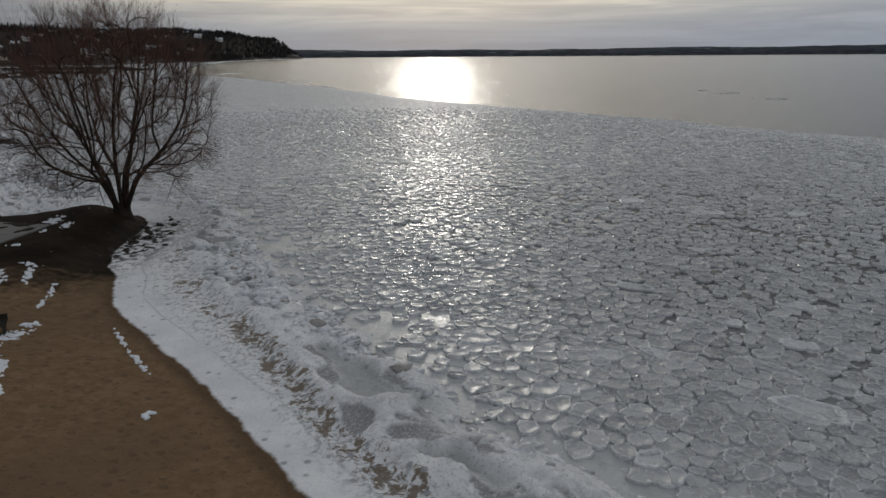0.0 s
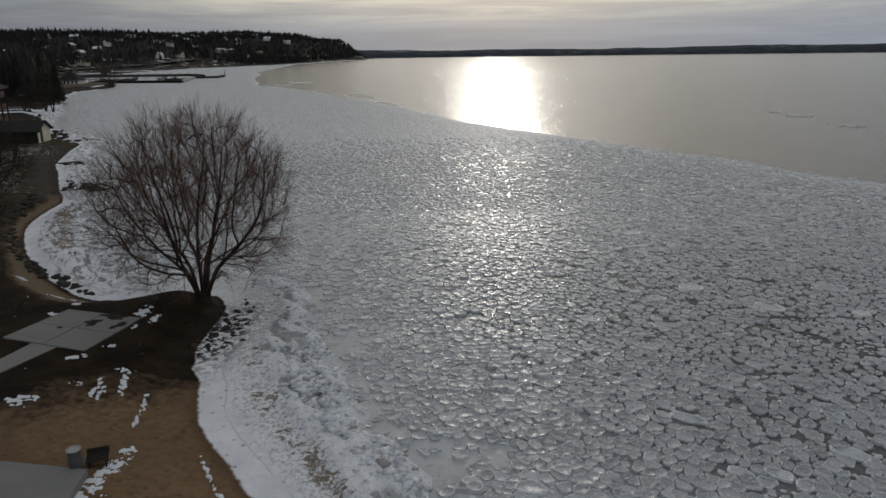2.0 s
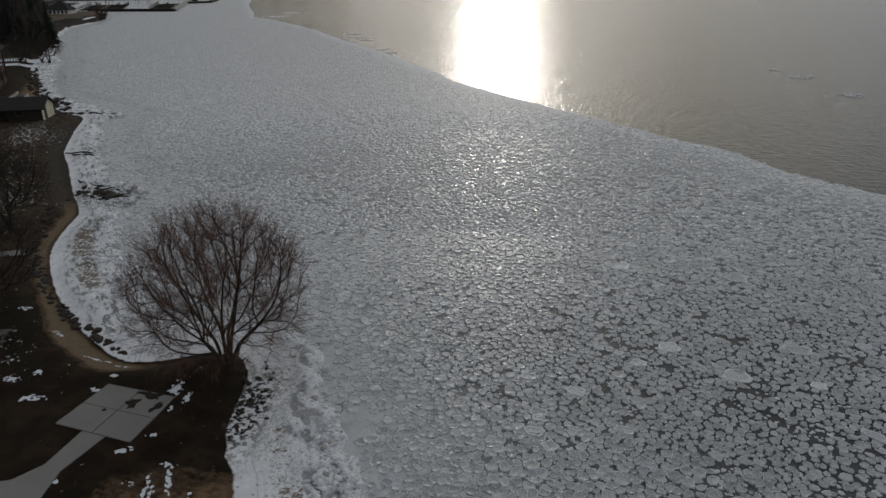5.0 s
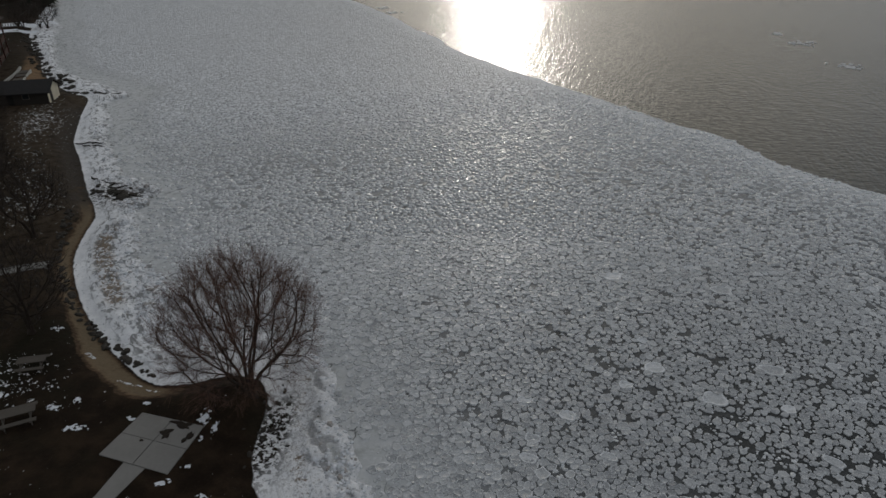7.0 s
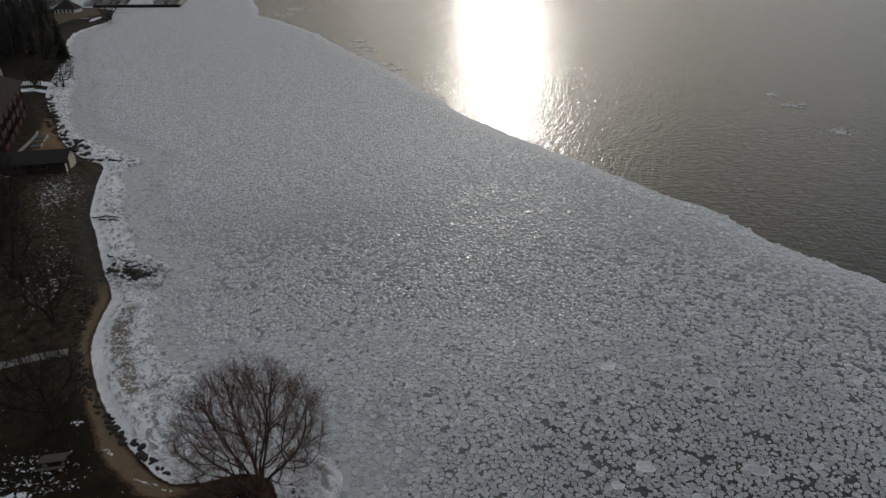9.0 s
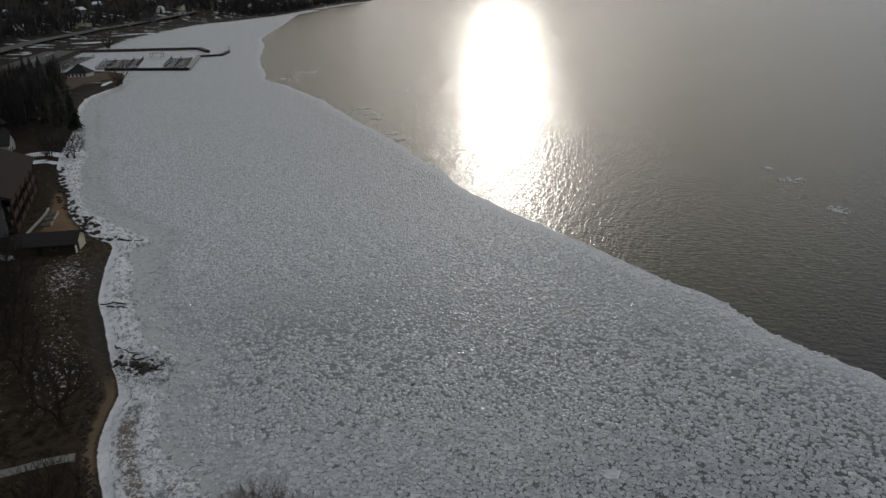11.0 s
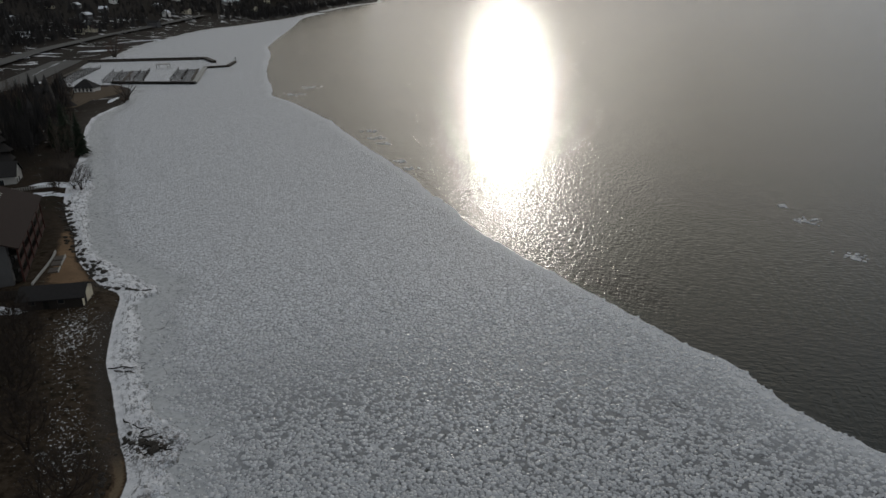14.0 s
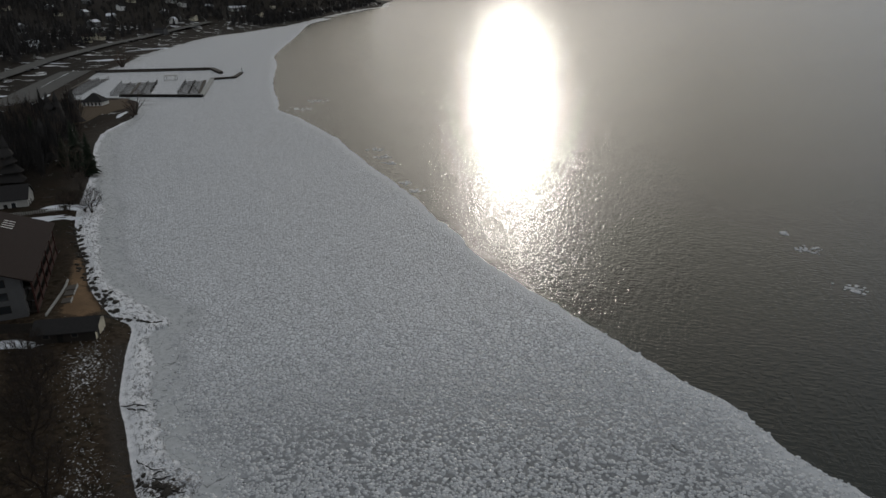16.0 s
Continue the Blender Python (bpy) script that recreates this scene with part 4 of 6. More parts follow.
def ice_chunks():
    """Broken blocks of ice piled along the shore, joined."""
    rng = np.random.default_rng(31)
    bm = bmesh.new()
    bmesh.ops.create_icosphere(bm, subdivisions=1, radius=1.0)
    base = np.array([v.co for v in bm.verts])
    tri = np.array([[v.index for v in f.verts] for f in bm.faces])
    bm.free()
    k = rng.integers(0, len(fast_line) - 1, 420000)
    k = k[(np.hypot(*fast_line[k].T) < 190) & (fast_line[k][:, 1] > 2)]
    x, y = fast_line[k, 0] + rng.uniform(-9, 9, len(k)), fast_line[k, 1] + rng.uniform(-9, 9, len(k))
    s, _ = side_distance(x, y, shore_line)
    f, _ = side_distance(x, y, fast_line)
    dense = ramp(s, 3.0 - 1.2 * ramp(-x, 20, 30), 5.0 - 1.6 * ramp(-x, 20, 30)) * ramp(-f, -0.3, 0.8) * (0.15 + 0.85 * ramp(rough(x, y, 2.4, 71), 0.42, 0.62))
    pick = (rng.random(len(k)) < dense) & (np.hypot(x + 18, y - 29) > 2.5)
    pick = np.nonzero(pick)[0]
    pick = pick[np.argsort(np.hypot(x[pick], y[pick]) * rng.uniform(0.5, 1.5, len(pick)))][:2600]
    x, y, s, f = x[pick], y[pick], s[pick], f[pick]
    n = len(x)
    size = rng.uniform(0.06, 0.17, n) * (1 + 0.7 * (rng.random(n) < 0.12))
    z = relief(x, y, s, f)
    turn = rng.uniform(0, 6.28, (n, 1))
    p = base[None] * (1 + rng.normal(0, 0.34, (n, len(base), 1)))
    p = p * np.stack([rng.uniform(0.8, 1.7, n), rng.uniform(0.7, 1.2, n), rng.uniform(0.3, 0.75, n)], 1)[:, None] * size[:, None, None]
    v = np.stack([x[:, None] + p[..., 0] * np.cos(turn) - p[..., 1] * np.sin(turn), y[:, None] + p[..., 0] * np.sin(turn) + p[..., 1] * np.cos(turn), z[:, None] + p[..., 2] - 0.01], 2)
    faces = (tri[None] + (np.arange(n) * len(base))[:, None, None]).reshape(-1, 3)
    return array_mesh("ice_rubble", v.reshape(-1, 3), faces, chunk_mat, smooth=False)


def build_chunk(g):
    v = g.place()
    isl = g.node("ShaderNodeNewGeometry").outputs["Random Per Island"]
    c = g.mix(isl, (0.52, 0.545, 0.585), (0.74, 0.757, 0.795))
    c = g.mix(g.step(g.noise(v, 2.5, 4, 0.6), 0.45, 0.7), c, (0.36, 0.37, 0.38))
    c = g.mix(g.math("MULTIPLY", g.step(isl, 0.90, 0.93), 0.7), c, (0.17, 0.14, 0.11))
    g.surface(c, 0.6, normal=g.bump(g.noise(v, 12, 4), 0.7, 0.05), spec=0.25)


chunk_mat = material("rubble_ice", build_chunk)
rubble = new("ice_rubble", ice_chunks())
tagged(rubble, "broken white and grey ice blocks piled along the shore", "ice", kind="stuff")

rest = good_site[300:]
far_off = reach_s[rest]
for sites, sides, fine in ((rest[far_off < 29], 10, 2), (rest[(far_off >= 29) & (far_off < 58)], 6, 1), (rest[far_off >= 58], 6, 0)):
    plates_ob = new("pancake_ice", plate_mesh("pancake_ice", sites, sides, 1, fine))
    plates_ob.parent = ice
    tagged(plates_ob, "drifting grey pancake ice plates with frosted raised rims", kind="stuff")



def large_floe(x, y, length, width, turn, seed):
    """One large floe: ragged outline, raised frosted rim, lumpy middle."""
    rng, sides = np.random.default_rng(seed), 30
    a = np.arange(sides) * 2 * np.pi / sides
    wob = 1 + 0.07 * np.sin(3 * a + rng.uniform(0, 6)) + 0.05 * np.sin(5 * a + rng.uniform(0, 6)) + rng.normal(0, 0.025, sides)
    shape = (np.abs(np.cos(a)) ** 2.6 + np.abs(np.sin(a)) ** 2.6) ** (-1 / 2.6) * wob
    c, d = math.cos(radians(turn)), math.sin(radians(turn))
    rows, marks = [], []
    for k, z, m in ((1.02, -0.05, 0.0), (1.0, 0.05, 0.6), (0.94, 0.095, 1.0), (0.84, 0.075, 0.8), (0.72, 0.045, 0.2), (0.4, 0.045, 0.1)):
        inset = np.maximum(shape * k, 0.02)
        u, w = np.cos(a) * inset * length / 2, np.sin(a) * inset * width / 2
        lift = z + (rng.normal(0, 0.010, sides) if z > 0 else 0)
        rows.append(np.stack([u * c - w * d, u * d + w * c, np.broadcast_to(lift, (sides,))], 1)), marks.append(np.full(sides, m))
    v = np.concatenate(rows + [np.array([[0, 0, 0.05]])])
    s, m = np.arange(sides), len(rows)
    t = (s + 1) % sides
    tris = [np.stack([k * sides + s, k * sides + t, (k + 1) * sides + t], 1) for k in range(m - 1)] + [np.stack([k * sides + s, (k + 1) * sides + t, (k + 1) * sides + s], 1) for k in range(m - 1)]
    tris.append(np.stack([(m - 1) * sides + s, (m - 1) * sides + t, np.full(sides, m * sides)], 1))
    ob = new("ice_floe", array_mesh("ice_floe", v, np.concatenate(tris), floe_mat, dict(rim=np.r_[np.concatenate(marks), 0.1], thin=np.zeros(len(v)))))
    ob.parent = ice
    ob.location = (x, y, 0.0)
    tagged(ob, label="large pale floe with a raised frosted rim")


for k, floe in enumerate(LARGE):
    large_floe(*floe, 300 + k)

# stray ice patches on the open water
for px, py, pr in ((39.5, 161, 1.6), (43.5, 140.4, 1.2), (36, 172, 0.7), (-86, 227, 1.7), (-80, 219, 1.3), (-66, 196, 1.0), (-164, 318, 3), (-168, 345, 3), (-61, 188, 1.0), (-92, 238, 1.4)):
    rng = np.random.default_rng(int(abs(px * 7)))
    k = max(1, pr * 0.5)
    bits_ob = new("ice_patch", loose_plates("ice_patch", px + rng.normal(0, pr, 26), py + rng.normal(0, pr * 0.8, 26), rng.uniform(0.2, 0.55, 26) * k, 9, int(abs(py))))
    bits_ob.location.z = -0.03
    tagged(bits_ob, "small loose raft of pale ice on open water", "ice", kind="stuff")


# ---- trees ----
def grow_tree(seed, height, spread, stems, twig_density, droop=0.35, base=0.3, upright=0.5, side_count=9, levels=3, lean=(0.12, 0.95), clear=0.28, fine=0.005):
    """Limbs and twigs of a bare broadleaf tree inside a rounded crown, as two shapes."""
    rng = random.Random(seed)
    limbs, twigs = Shape(), Shape()
    mid = height * 0.52

    def inside(p):
        k = (height - mid) if p.z > mid else mid * 1.05
        return (p.x**2 + p.y**2) / spread**2 + ((p.z - mid) / k) ** 2 < 1.0

    def bend(start, way, length, steps, r0, r1, lift, wander):
        pts, radii, p, d = [Vector(start)], [r0], Vector(start), Vector(way).normalized()
        for i in range(steps):
            d = (d + Vector((rng.gauss(0, wander), rng.gauss(0, wander), rng.gauss(0, wander) + lift))).normalized()
            p = p + d * (length / steps)
            if i > 0 and (not inside(p * (0.93 + 0.12 * rng.random())) or p.z < 0.5):
                break
            pts.append(p.copy()), radii.append(r0 + (r1 - r0) * (i + 1) / steps)
        return pts, radii

    def shoots(pts, count, length, r, depth, start=0.25):
        if len(pts) < 2:
            return
        for _ in range(count):
            f = start + (1 - start) * rng.random() ** 0.85
            k = f * (len(pts) - 1)
            i = min(int(k), len(pts) - 2)
            p = pts[i].lerp(pts[i + 1], k - i)
            along = (pts[i + 1] - pts[i]).normalized()
            a = rng.uniform(0, 6.283)
            side = along.cross(Vector((math.cos(a), math.sin(a), 0.3 * rng.gauss(0, 1)))).normalized()
            w = along * 1.0 + side * rng.uniform(0.4, 0.75)
            low = p.z < height * 0.42 and math.hypot(p.x, p.y) > spread * 0.45
            lift = -0.14 * droop if low and depth < 2 else 0.10 * upright
            ln = length * rng.uniform(0.6, 1.2)
            if depth == 0:
                q, rr = bend(p, w, ln, 3, r, r * 0.5, lift * 1.5, 0.09)
                twigs.tube(q, rr, 3, False)
            else:
                q, rr = bend(p, w, ln, 5, r, r * 0.4, lift, 0.08)
                (limbs if depth > 1 else twigs).tube(q, rr, 5 if depth > 1 else 3, False)
                n = max(2, round(twig_density * ln * (1.0 if depth == 1 else 0.6)))
                shoots(q, n, ln * (0.66 if depth > 1 else 0.62), max(r * 0.36, fine), depth - 1, 0.15)

    for s in range(stems):
        a = 2.39996 * s + rng.uniform(-0.25, 0.25)
        tilt = lean[0] + (lean[1] - lean[0]) * ((s + 0.5) / stems) ** 0.75
        p, q, rr = Vector((math.cos(a) * base * 0.55, math.sin(a) * base * 0.55, -0.25)), [], []
        r0, ln, n = base * rng.uniform(0.28, 0.46), height * 1.06, 15
        sway = 0.0
        for k in range(n + 1):
            f = k / n
            q.append(p.copy()), rr.append(0.02 + (r0 - 0.02) * (1 - f) ** 1.25)
            lean_now = tilt * (0.40 + 0.80 * ramp(f, 0.04, 0.32) - 0.45 * upright * ramp(f, 0.4, 1.0))
            sway += rng.gauss(0, 0.07)
            p = p + Vector((math.cos(a + sway) * math.sin(lean_now), math.sin(a + sway) * math.sin(lean_now), math.cos(lean_now))) * (ln / n)
            if k > 3 and not inside(p):
                break
        limbs.tube(q, rr, 7, True)
        shoots(q, side_count, height * 0.24, r0 * 0.2, levels - 1, clear)
    if stems > 1:
        limbs.tube([(0, 0, -0.4), (0, 0, 0.1), (0, 0, 0.6)], [base * 1.3, base * 1.1, base * 0.75], 10)
    return limbs, twigs


def fill_crown(seed, height, spread, stems, points, base=0.3, clear=1.6, low=0.12, lean=0.42, tip=0.010, shoot=0.95, shoots=2, forks=2, whip=0.0042, droop=0.5, rise=0.12, straight=0.65):
    """A bare tree whose limbs grow into the free room of a rounded crown; trunk and crown shapes."""
    rng = np.random.default_rng(seed)
    limbs, twigs = Shape(), Shape()
    mid = height * 0.54
    aim = []
    while len(aim) < points:
        p = rng.uniform((-spread, -spread, height * low), (spread, spread, height), 3)
        k = (height - mid) if p[2] > mid else mid * (1 - low)
        r = math.sqrt((p[0] ** 2 + p[1] ** 2) / spread**2 + ((p[2] - mid) / k) ** 2)
        inner = math.hypot(p[0], p[1]) < 0.75 * max(p[2] - clear * 0.6, 0) + 0.1 or r > 0.55
        if r < 1 and inner and rng.random() < 0.35 + 0.65 * r:
            aim.append(p)
    aim = np.array(aim)
    node, up, way = [], [], []

    def grow(p, parent, d):
        node.append(np.array(p, float)), up.append(parent), way.append(np.array(d, float) / max(np.linalg.norm(d), 1e-6))
        return len(node) - 1

    root = grow((0, 0, -0.3), -1, (0, 0, 1))
    root = grow((0, 0, 0.15), root, (0, 0, 1))
    for s in range(stems):
        a = 2.39996 * s + rng.uniform(-0.4, 0.4)
        t = lean * (0.25 + 0.75 * s / max(stems - 1, 1))
        k = root
        for step in range(1, 6):
            f = step / 5
            d = np.array((math.cos(a) * math.sin(t * (0.5 + 0.5 * f)), math.sin(a) * math.sin(t * (0.5 + 0.5 * f)), math.cos(t)))
            start = node[root] + np.array((math.cos(a), math.sin(a), 0)) * base * 0.55 if step == 1 else node[k]
            k = grow(start + d * clear * rng.uniform(0.75, 1.1) / 5, k, d)
    stride, reach, kill = height * 0.028, height * 0.35, height * 0.052
    best, which = np.full(len(aim), 9e9), np.zeros(len(aim), int)
    done, sprouts = 2, {}
    for _ in range(120):
        fresh = np.array(node[done:])
        if len(fresh) == 0 or len(aim) == 0:
            break
        gap = np.linalg.norm(aim[:, None] - fresh[None], axis=2)
        k, d = gap.argmin(1), gap.min(1)
        which, best = np.where(d < best, k + done, which), np.minimum(best, d)
        done = len(node)
        alive = best > kill
        aim, best, which = aim[alive], best[alive], which[alive]
        pull = best < reach
        for k in np.unique(which[pull]):
            if sprouts.get(k, 0) > 2:
                best[which == k] = kill * 0.5
                continue
            sprouts[k] = sprouts.get(k, 0) + 1
            d = aim[pull & (which == k)] - node[k]
            d = (d / np.linalg.norm(d, axis=1)[:, None]).mean(0)
            d = d / max(np.linalg.norm(d), 1e-6) * 0.75 + way[k] * straight + (0, 0, rise) + rng.normal(0, 0.05, 3)
            grow(node[k] + d / np.linalg.norm(d) * stride, k, d)
    n = len(node)
    kids = [[] for _ in range(n)]
    load = np.zeros(n)
    for k in range(n - 1, 0, -1):
        load[k] = max(load[k], 1.0)
        load[up[k]] += load[k]
        kids[up[k]].append(k)
    radius = tip * np.sqrt(np.maximum(load, 1.0)) + 0.004
    radius[:2] = base
    start = [(1, c) for c in kids[1]]
    limbs.tube([(0, 0, -0.4), (0, 0, 0.05), (0, 0, 0.35)], [base * 1.35, base * 1.1, base * 0.7], 10)
    while start:
        a, b = start.pop()
        line, rad = [node[a] if a > 1 else node[b] * (0.9, 0.9, 0) - (0, 0, 0.2)], [radius[b] * (1.0 if a > 1 else 1.3)]
        while True:
            line.append(node[b]), rad.append(radius[b])
            if not kids[b]:
                break
            order = sorted(kids[b], key=lambda c: -load[c])
            start += [(b, c) for c in order[1:]]
            b = order[0]
        limbs.tube([Vector(p) for p in line], rad, 7 if rad[0] > 0.07 else (5 if rad[0] > 0.03 else 4), False)
    for k in range(8, n):
        if radius[k] > tip * 3.2:
            continue
        for _ in range(shoots + (2 if not kids[k] else 0)):
            p = node[k]
            out = np.array((p[0], p[1], 0)) / spread
            hang = droop * ramp(math.hypot(p[0], p[1]) / spread, 0.45, 0.9) * ramp(height * 0.5 - p[2], 0, height * 0.2)
            d = way[k] * 0.9 + out * 0.35 + (0, 0, 0.45 - 1.1 * hang) + rng.normal(0, 0.38, 3)
            d /= np.linalg.norm(d)
            ln = shoot * rng.uniform(0.5, 1.25)
            q = [p, p + d * ln * 0.5, p + (d + (0, 0, 0.16 - 0.5 * hang)) * ln]
            twigs.tube([Vector(v) for v in q], [whip * 1.5, whip * 1.15, whip * 0.6], 3, False)
            for _ in range(forks):
                f = rng.uniform(0.25, 0.85)
                c = q[0] + (q[2] - q[0]) * f
                e = d * 0.9 + (0, 0, 0.3 - 0.5 * hang) + rng.normal(0, 0.35, 3)
                twigs.tube([Vector(c), Vector(c + e * ln * rng.uniform(0.3, 0.6))], [whip, whip * 0.6], 3, False)
    return limbs, twigs


def plant(name, label, shapes, mats, at, group=""):
    tree = thing(name, label, "tree", group, at)
    shapes[0].part("trunk", mats[0], tree, smooth=True)
    shapes[1].part("crown", mats[1], tree, "fine bare twigs")
    return tree


willow_shapes = fill_crown(5, 9.7, 4.95, 8, 1500, base=0.42, clear=1.9, low=0.12, lean=0.62, tip=0.0135, shoot=1.05, shoots=3, forks=4, whip=0.0032, rise=0.20, straight=1.15, droop=0.9)
plant("willow_tree", "large bare many-stemmed willow with reddish twigs on the point", willow_shapes, (bark_mat, twig_mat), pose(-18.0, 29.1, land_height(-18, 29.1) - 0.05, 0, 0, 40))

park_a = plant("bare_tree", "bare dark broadleaf tree standing on the winter lawn", fill_crown(21, 7.6, 3.7, 3, 420, base=0.30, clear=2.0, low=0.2, tip=0.018, shoot=1.1, shoots=1, forks=1, whip=0.011), (bark_mat, park_twig_mat), pose(-49.8, 45.2, land_height(-49.8, 45.2)), "park trees")
park_b = plant("bare_tree", "bare grey tree with an upright spreading crown on turf", fill_crown(33, 7.0, 3.3, 2, 380, base=0.28, clear=1.7, low=0.2, tip=0.018, shoot=1.1, shoots=1, forks=1, whip=0.011), (bark_mat, park_twig_mat), pose(-37.4, 31.4, land_height(-37.4, 31.4)), "park trees")
shrub = plant("shrub", "low bare shrub of many stems at the lake shore", grow_tree(8, 3.2, 1.8, 8, 4.5, base=0.2, side_count=6, levels=2, lean=(0.2, 0.9)), (grey_bark_mat, twig_mat), pose(-139.1, 147, land_height(-139.1, 147)), "shore shrubs")


def set_at(ob, x, y, turn=0.0, scale=1.0):
    m = pose(x, y, land_height(x, y), 0, 0, turn) @ Matrix.Diagonal((scale, scale, scale, 1))
    return copy_thing(ob, m)


for x, y, turn, s in ((-61.8, 52.2, 80, 0.95), (-70.5, 59.3, 200, 1.0), (-80, 69.5, 30, 1.0), (-58, 40, 250, 1.1), (-96, 74, 10, 1.0), (-66, 47, 140, 0.9)):
    set_at(park_a, x, y, turn, s)
for x, y, turn, s in ((-75, 63, 15, 1.0), (-88, 76, 140, 0.9), (-54, 38, 300, 1.0), (-145.5, 146, 90, 0.9)):
    set_at(park_b, x, y, turn, s)
shrub.matrix_basis = pose(-141.5, 147.2, land_height(-141.5, 147.2)) @ Matrix.Diagonal((1.0, 1.0, 1.2, 1))
set_at(park_b, -139.1, 147, 20, 0.95)
for x, y, turn, s in ((-238, 288, 20, 3.4), (-233, 280, 80, 1.6), (-409, 486, 50, 5.0), (-418, 497, 150, 3.5), (-147, 146, 30, 1.0), (-150, 152, 80, 1.1)):
    set_at(shrub, x, y, turn, s)


def conifer(seed, height, width):
    """Trunk and drooping needled boughs of a spruce."""
    rng = random.Random(seed)
    trunk, crown = Shape(), Shape()
    trunk.tube([(0, 0, -0.4), (0, 0, height * 0.5), (0, 0, height * 0.97)], [0.26, 0.16, 0.02], 7)
    tiers = int(height * 1.9)
    for k in range(tiers):
        f = k / tiers
        z, reach = height * (0.10 + 0.88 * f), width * (1 - f) ** 0.85 * rng.uniform(0.75, 1.1) + 0.15
        for b in range(9):
            a = 6.283 * (b + rng.random()) / 9
            ln = reach * rng.uniform(0.65, 1.1)
            w = 0.30 * ln + 0.12
            c, s = math.cos(a), math.sin(a)
            droop = -0.30 * ln * rng.uniform(0.6, 1.4)
            tip, mid = (c * ln, s * ln, z + droop), (c * ln * 0.55, s * ln * 0.55, z + droop * 0.25)
            l = (mid[0] - s * w, mid[1] + c * w, mid[2] - 0.18)
            r = (mid[0] + s * w, mid[1] - c * w, mid[2] - 0.18)
            crown.add([(0, 0, z + 0.15), l, mid, r, tip], [(0, 1, 2), (0, 2, 3), (2, 1, 4), (2, 4, 3)])
    return trunk, crown


spruces = []
for k, (h, w) in enumerate(((15, 3.9), (17, 4.4), (11, 3.2))):
    tree = thing("spruce_tree", "tall dark green spruce among bare shoreline woods", "tree", "shore woods", pose(-170 - 9 * k, 182 + 4 * k, land_height(-170 - 9 * k, 182 + 4 * k)))
    trunk, crown = conifer(60 + k, h, w)
    trunk.part("trunk", grey_bark_mat, tree), crown.part("crown", needle_mat, tree, "drooping dark green needles")
    spruces.append(tree)
rng = random.Random(77)
wood_tree = plant("bare_tree", "tall bare broadleaf tree in the dark shoreline wood", grow_tree(45, 14.0, 4.8, 4, 1.3, base=0.3, side_count=10, levels=2, upright=0.8, lean=(0.1, 0.5), fine=0.012), (grey_bark_mat, grey_twig_mat), pose(-160, 166, land_height(-160, 166)), "shore woods")
placed = 0
while placed < 120:
    t, off = rng.random(), rng.uniform(4, 75)
    x, y = -150 - 105 * t - off * 0.78, 157 + 125 * t - off * 0.62
    h, s = land_heights(np.array([x]), np.array([y]))
    if s[0] > -4 or (-182 < x < -150 and y < 158):
        continue
    set_at(rng.choice(spruces) if rng.random() < 0.10 else wood_tree, x, y, rng.uniform(0, 360), rng.uniform(0.75, 1.15))
    placed += 1


def far_wood(name, label, count, region, seed, conifers=0.35, size=(10, 16), sprays=18):
    """Distant woods: many small spiky crowns in one mesh."""
    rng = np.random.default_rng(seed)
    xs, ys = [], []
    got = np.zeros((0, 3))
    while len(got) < count:
        x, y = region(rng, 4000)
        h, s = land_heights(x, y)
        ok = s < -6
        got = np.vstack([got, np.stack([x, y, h], 1)[ok]])
    got = got[:count]
    V, F, n = [], [], 0
    for (x, y, z), u in zip(got, rng.random(count)):
        tall = rng.uniform(*size)
        if u < conifers:
            w = tall * 0.30
            for k in range(5):
                r, z0, z1 = w * (1 - k * 0.18), z + tall * (0.08 + 0.17 * k), z + tall * (0.36 + 0.165 * k)
                a = rng.uniform(0, 6.28) + np.arange(7) * 2 * np.pi / 7
                rr = r * rng.uniform(0.65, 1.2, 7)
                V.append(np.stack([x + rr * np.cos(a), y + rr * np.sin(a), z0 + rng.uniform(-0.4, 0.4, 7)], 1)), V.append(np.array([[x, y, z1]]))
                F += [(n + i, n + (i + 1) % 7, n + 7) for i in range(7)]
                n += 8
        else:
            m = sprays
            a, b = rng.uniform(0, 6.28, m), rng.uniform(0.0, 0.8, m)
            r = tall * 0.48 * b * rng.uniform(0.6, 1, m)
            top = np.stack([x + r * np.cos(a), y + r * np.sin(a), z + tall * (1.0 - 0.75 * b**1.6) * rng.uniform(0.72, 1.0, m)], 1)
            low = np.stack([x + r * 0.35 * np.cos(a), y + r * 0.35 * np.sin(a), z + tall * rng.uniform(0.05, 0.35, m)], 1)
            wide = np.stack([-np.sin(a + b), np.cos(a + b), 0 * a], 1) * (tall * 0.075 / sprays**0.5)
            mid = low * 0.35 + top * 0.65
            V.append(np.concatenate([low, mid - wide, mid + wide, top]))
            F += [(n + i, n + m + i, n + 2 * m + i) for i in range(m)] + [(n + m + i, n + 3 * m + i, n + 2 * m + i) for i in range(m)]
            n += 4 * m
    ob = new(name, array_mesh(name, np.concatenate(V), np.array(F), wood_far_mat, smooth=False))
    return tagged(ob, label, "woods", kind="stuff")


def road_edge(y):
    return np.interp(y, [255, 392, 461, 545, 676, 850, 1015, 1100], [-350, -433, -473, -518, -577, -640, -678, -600])


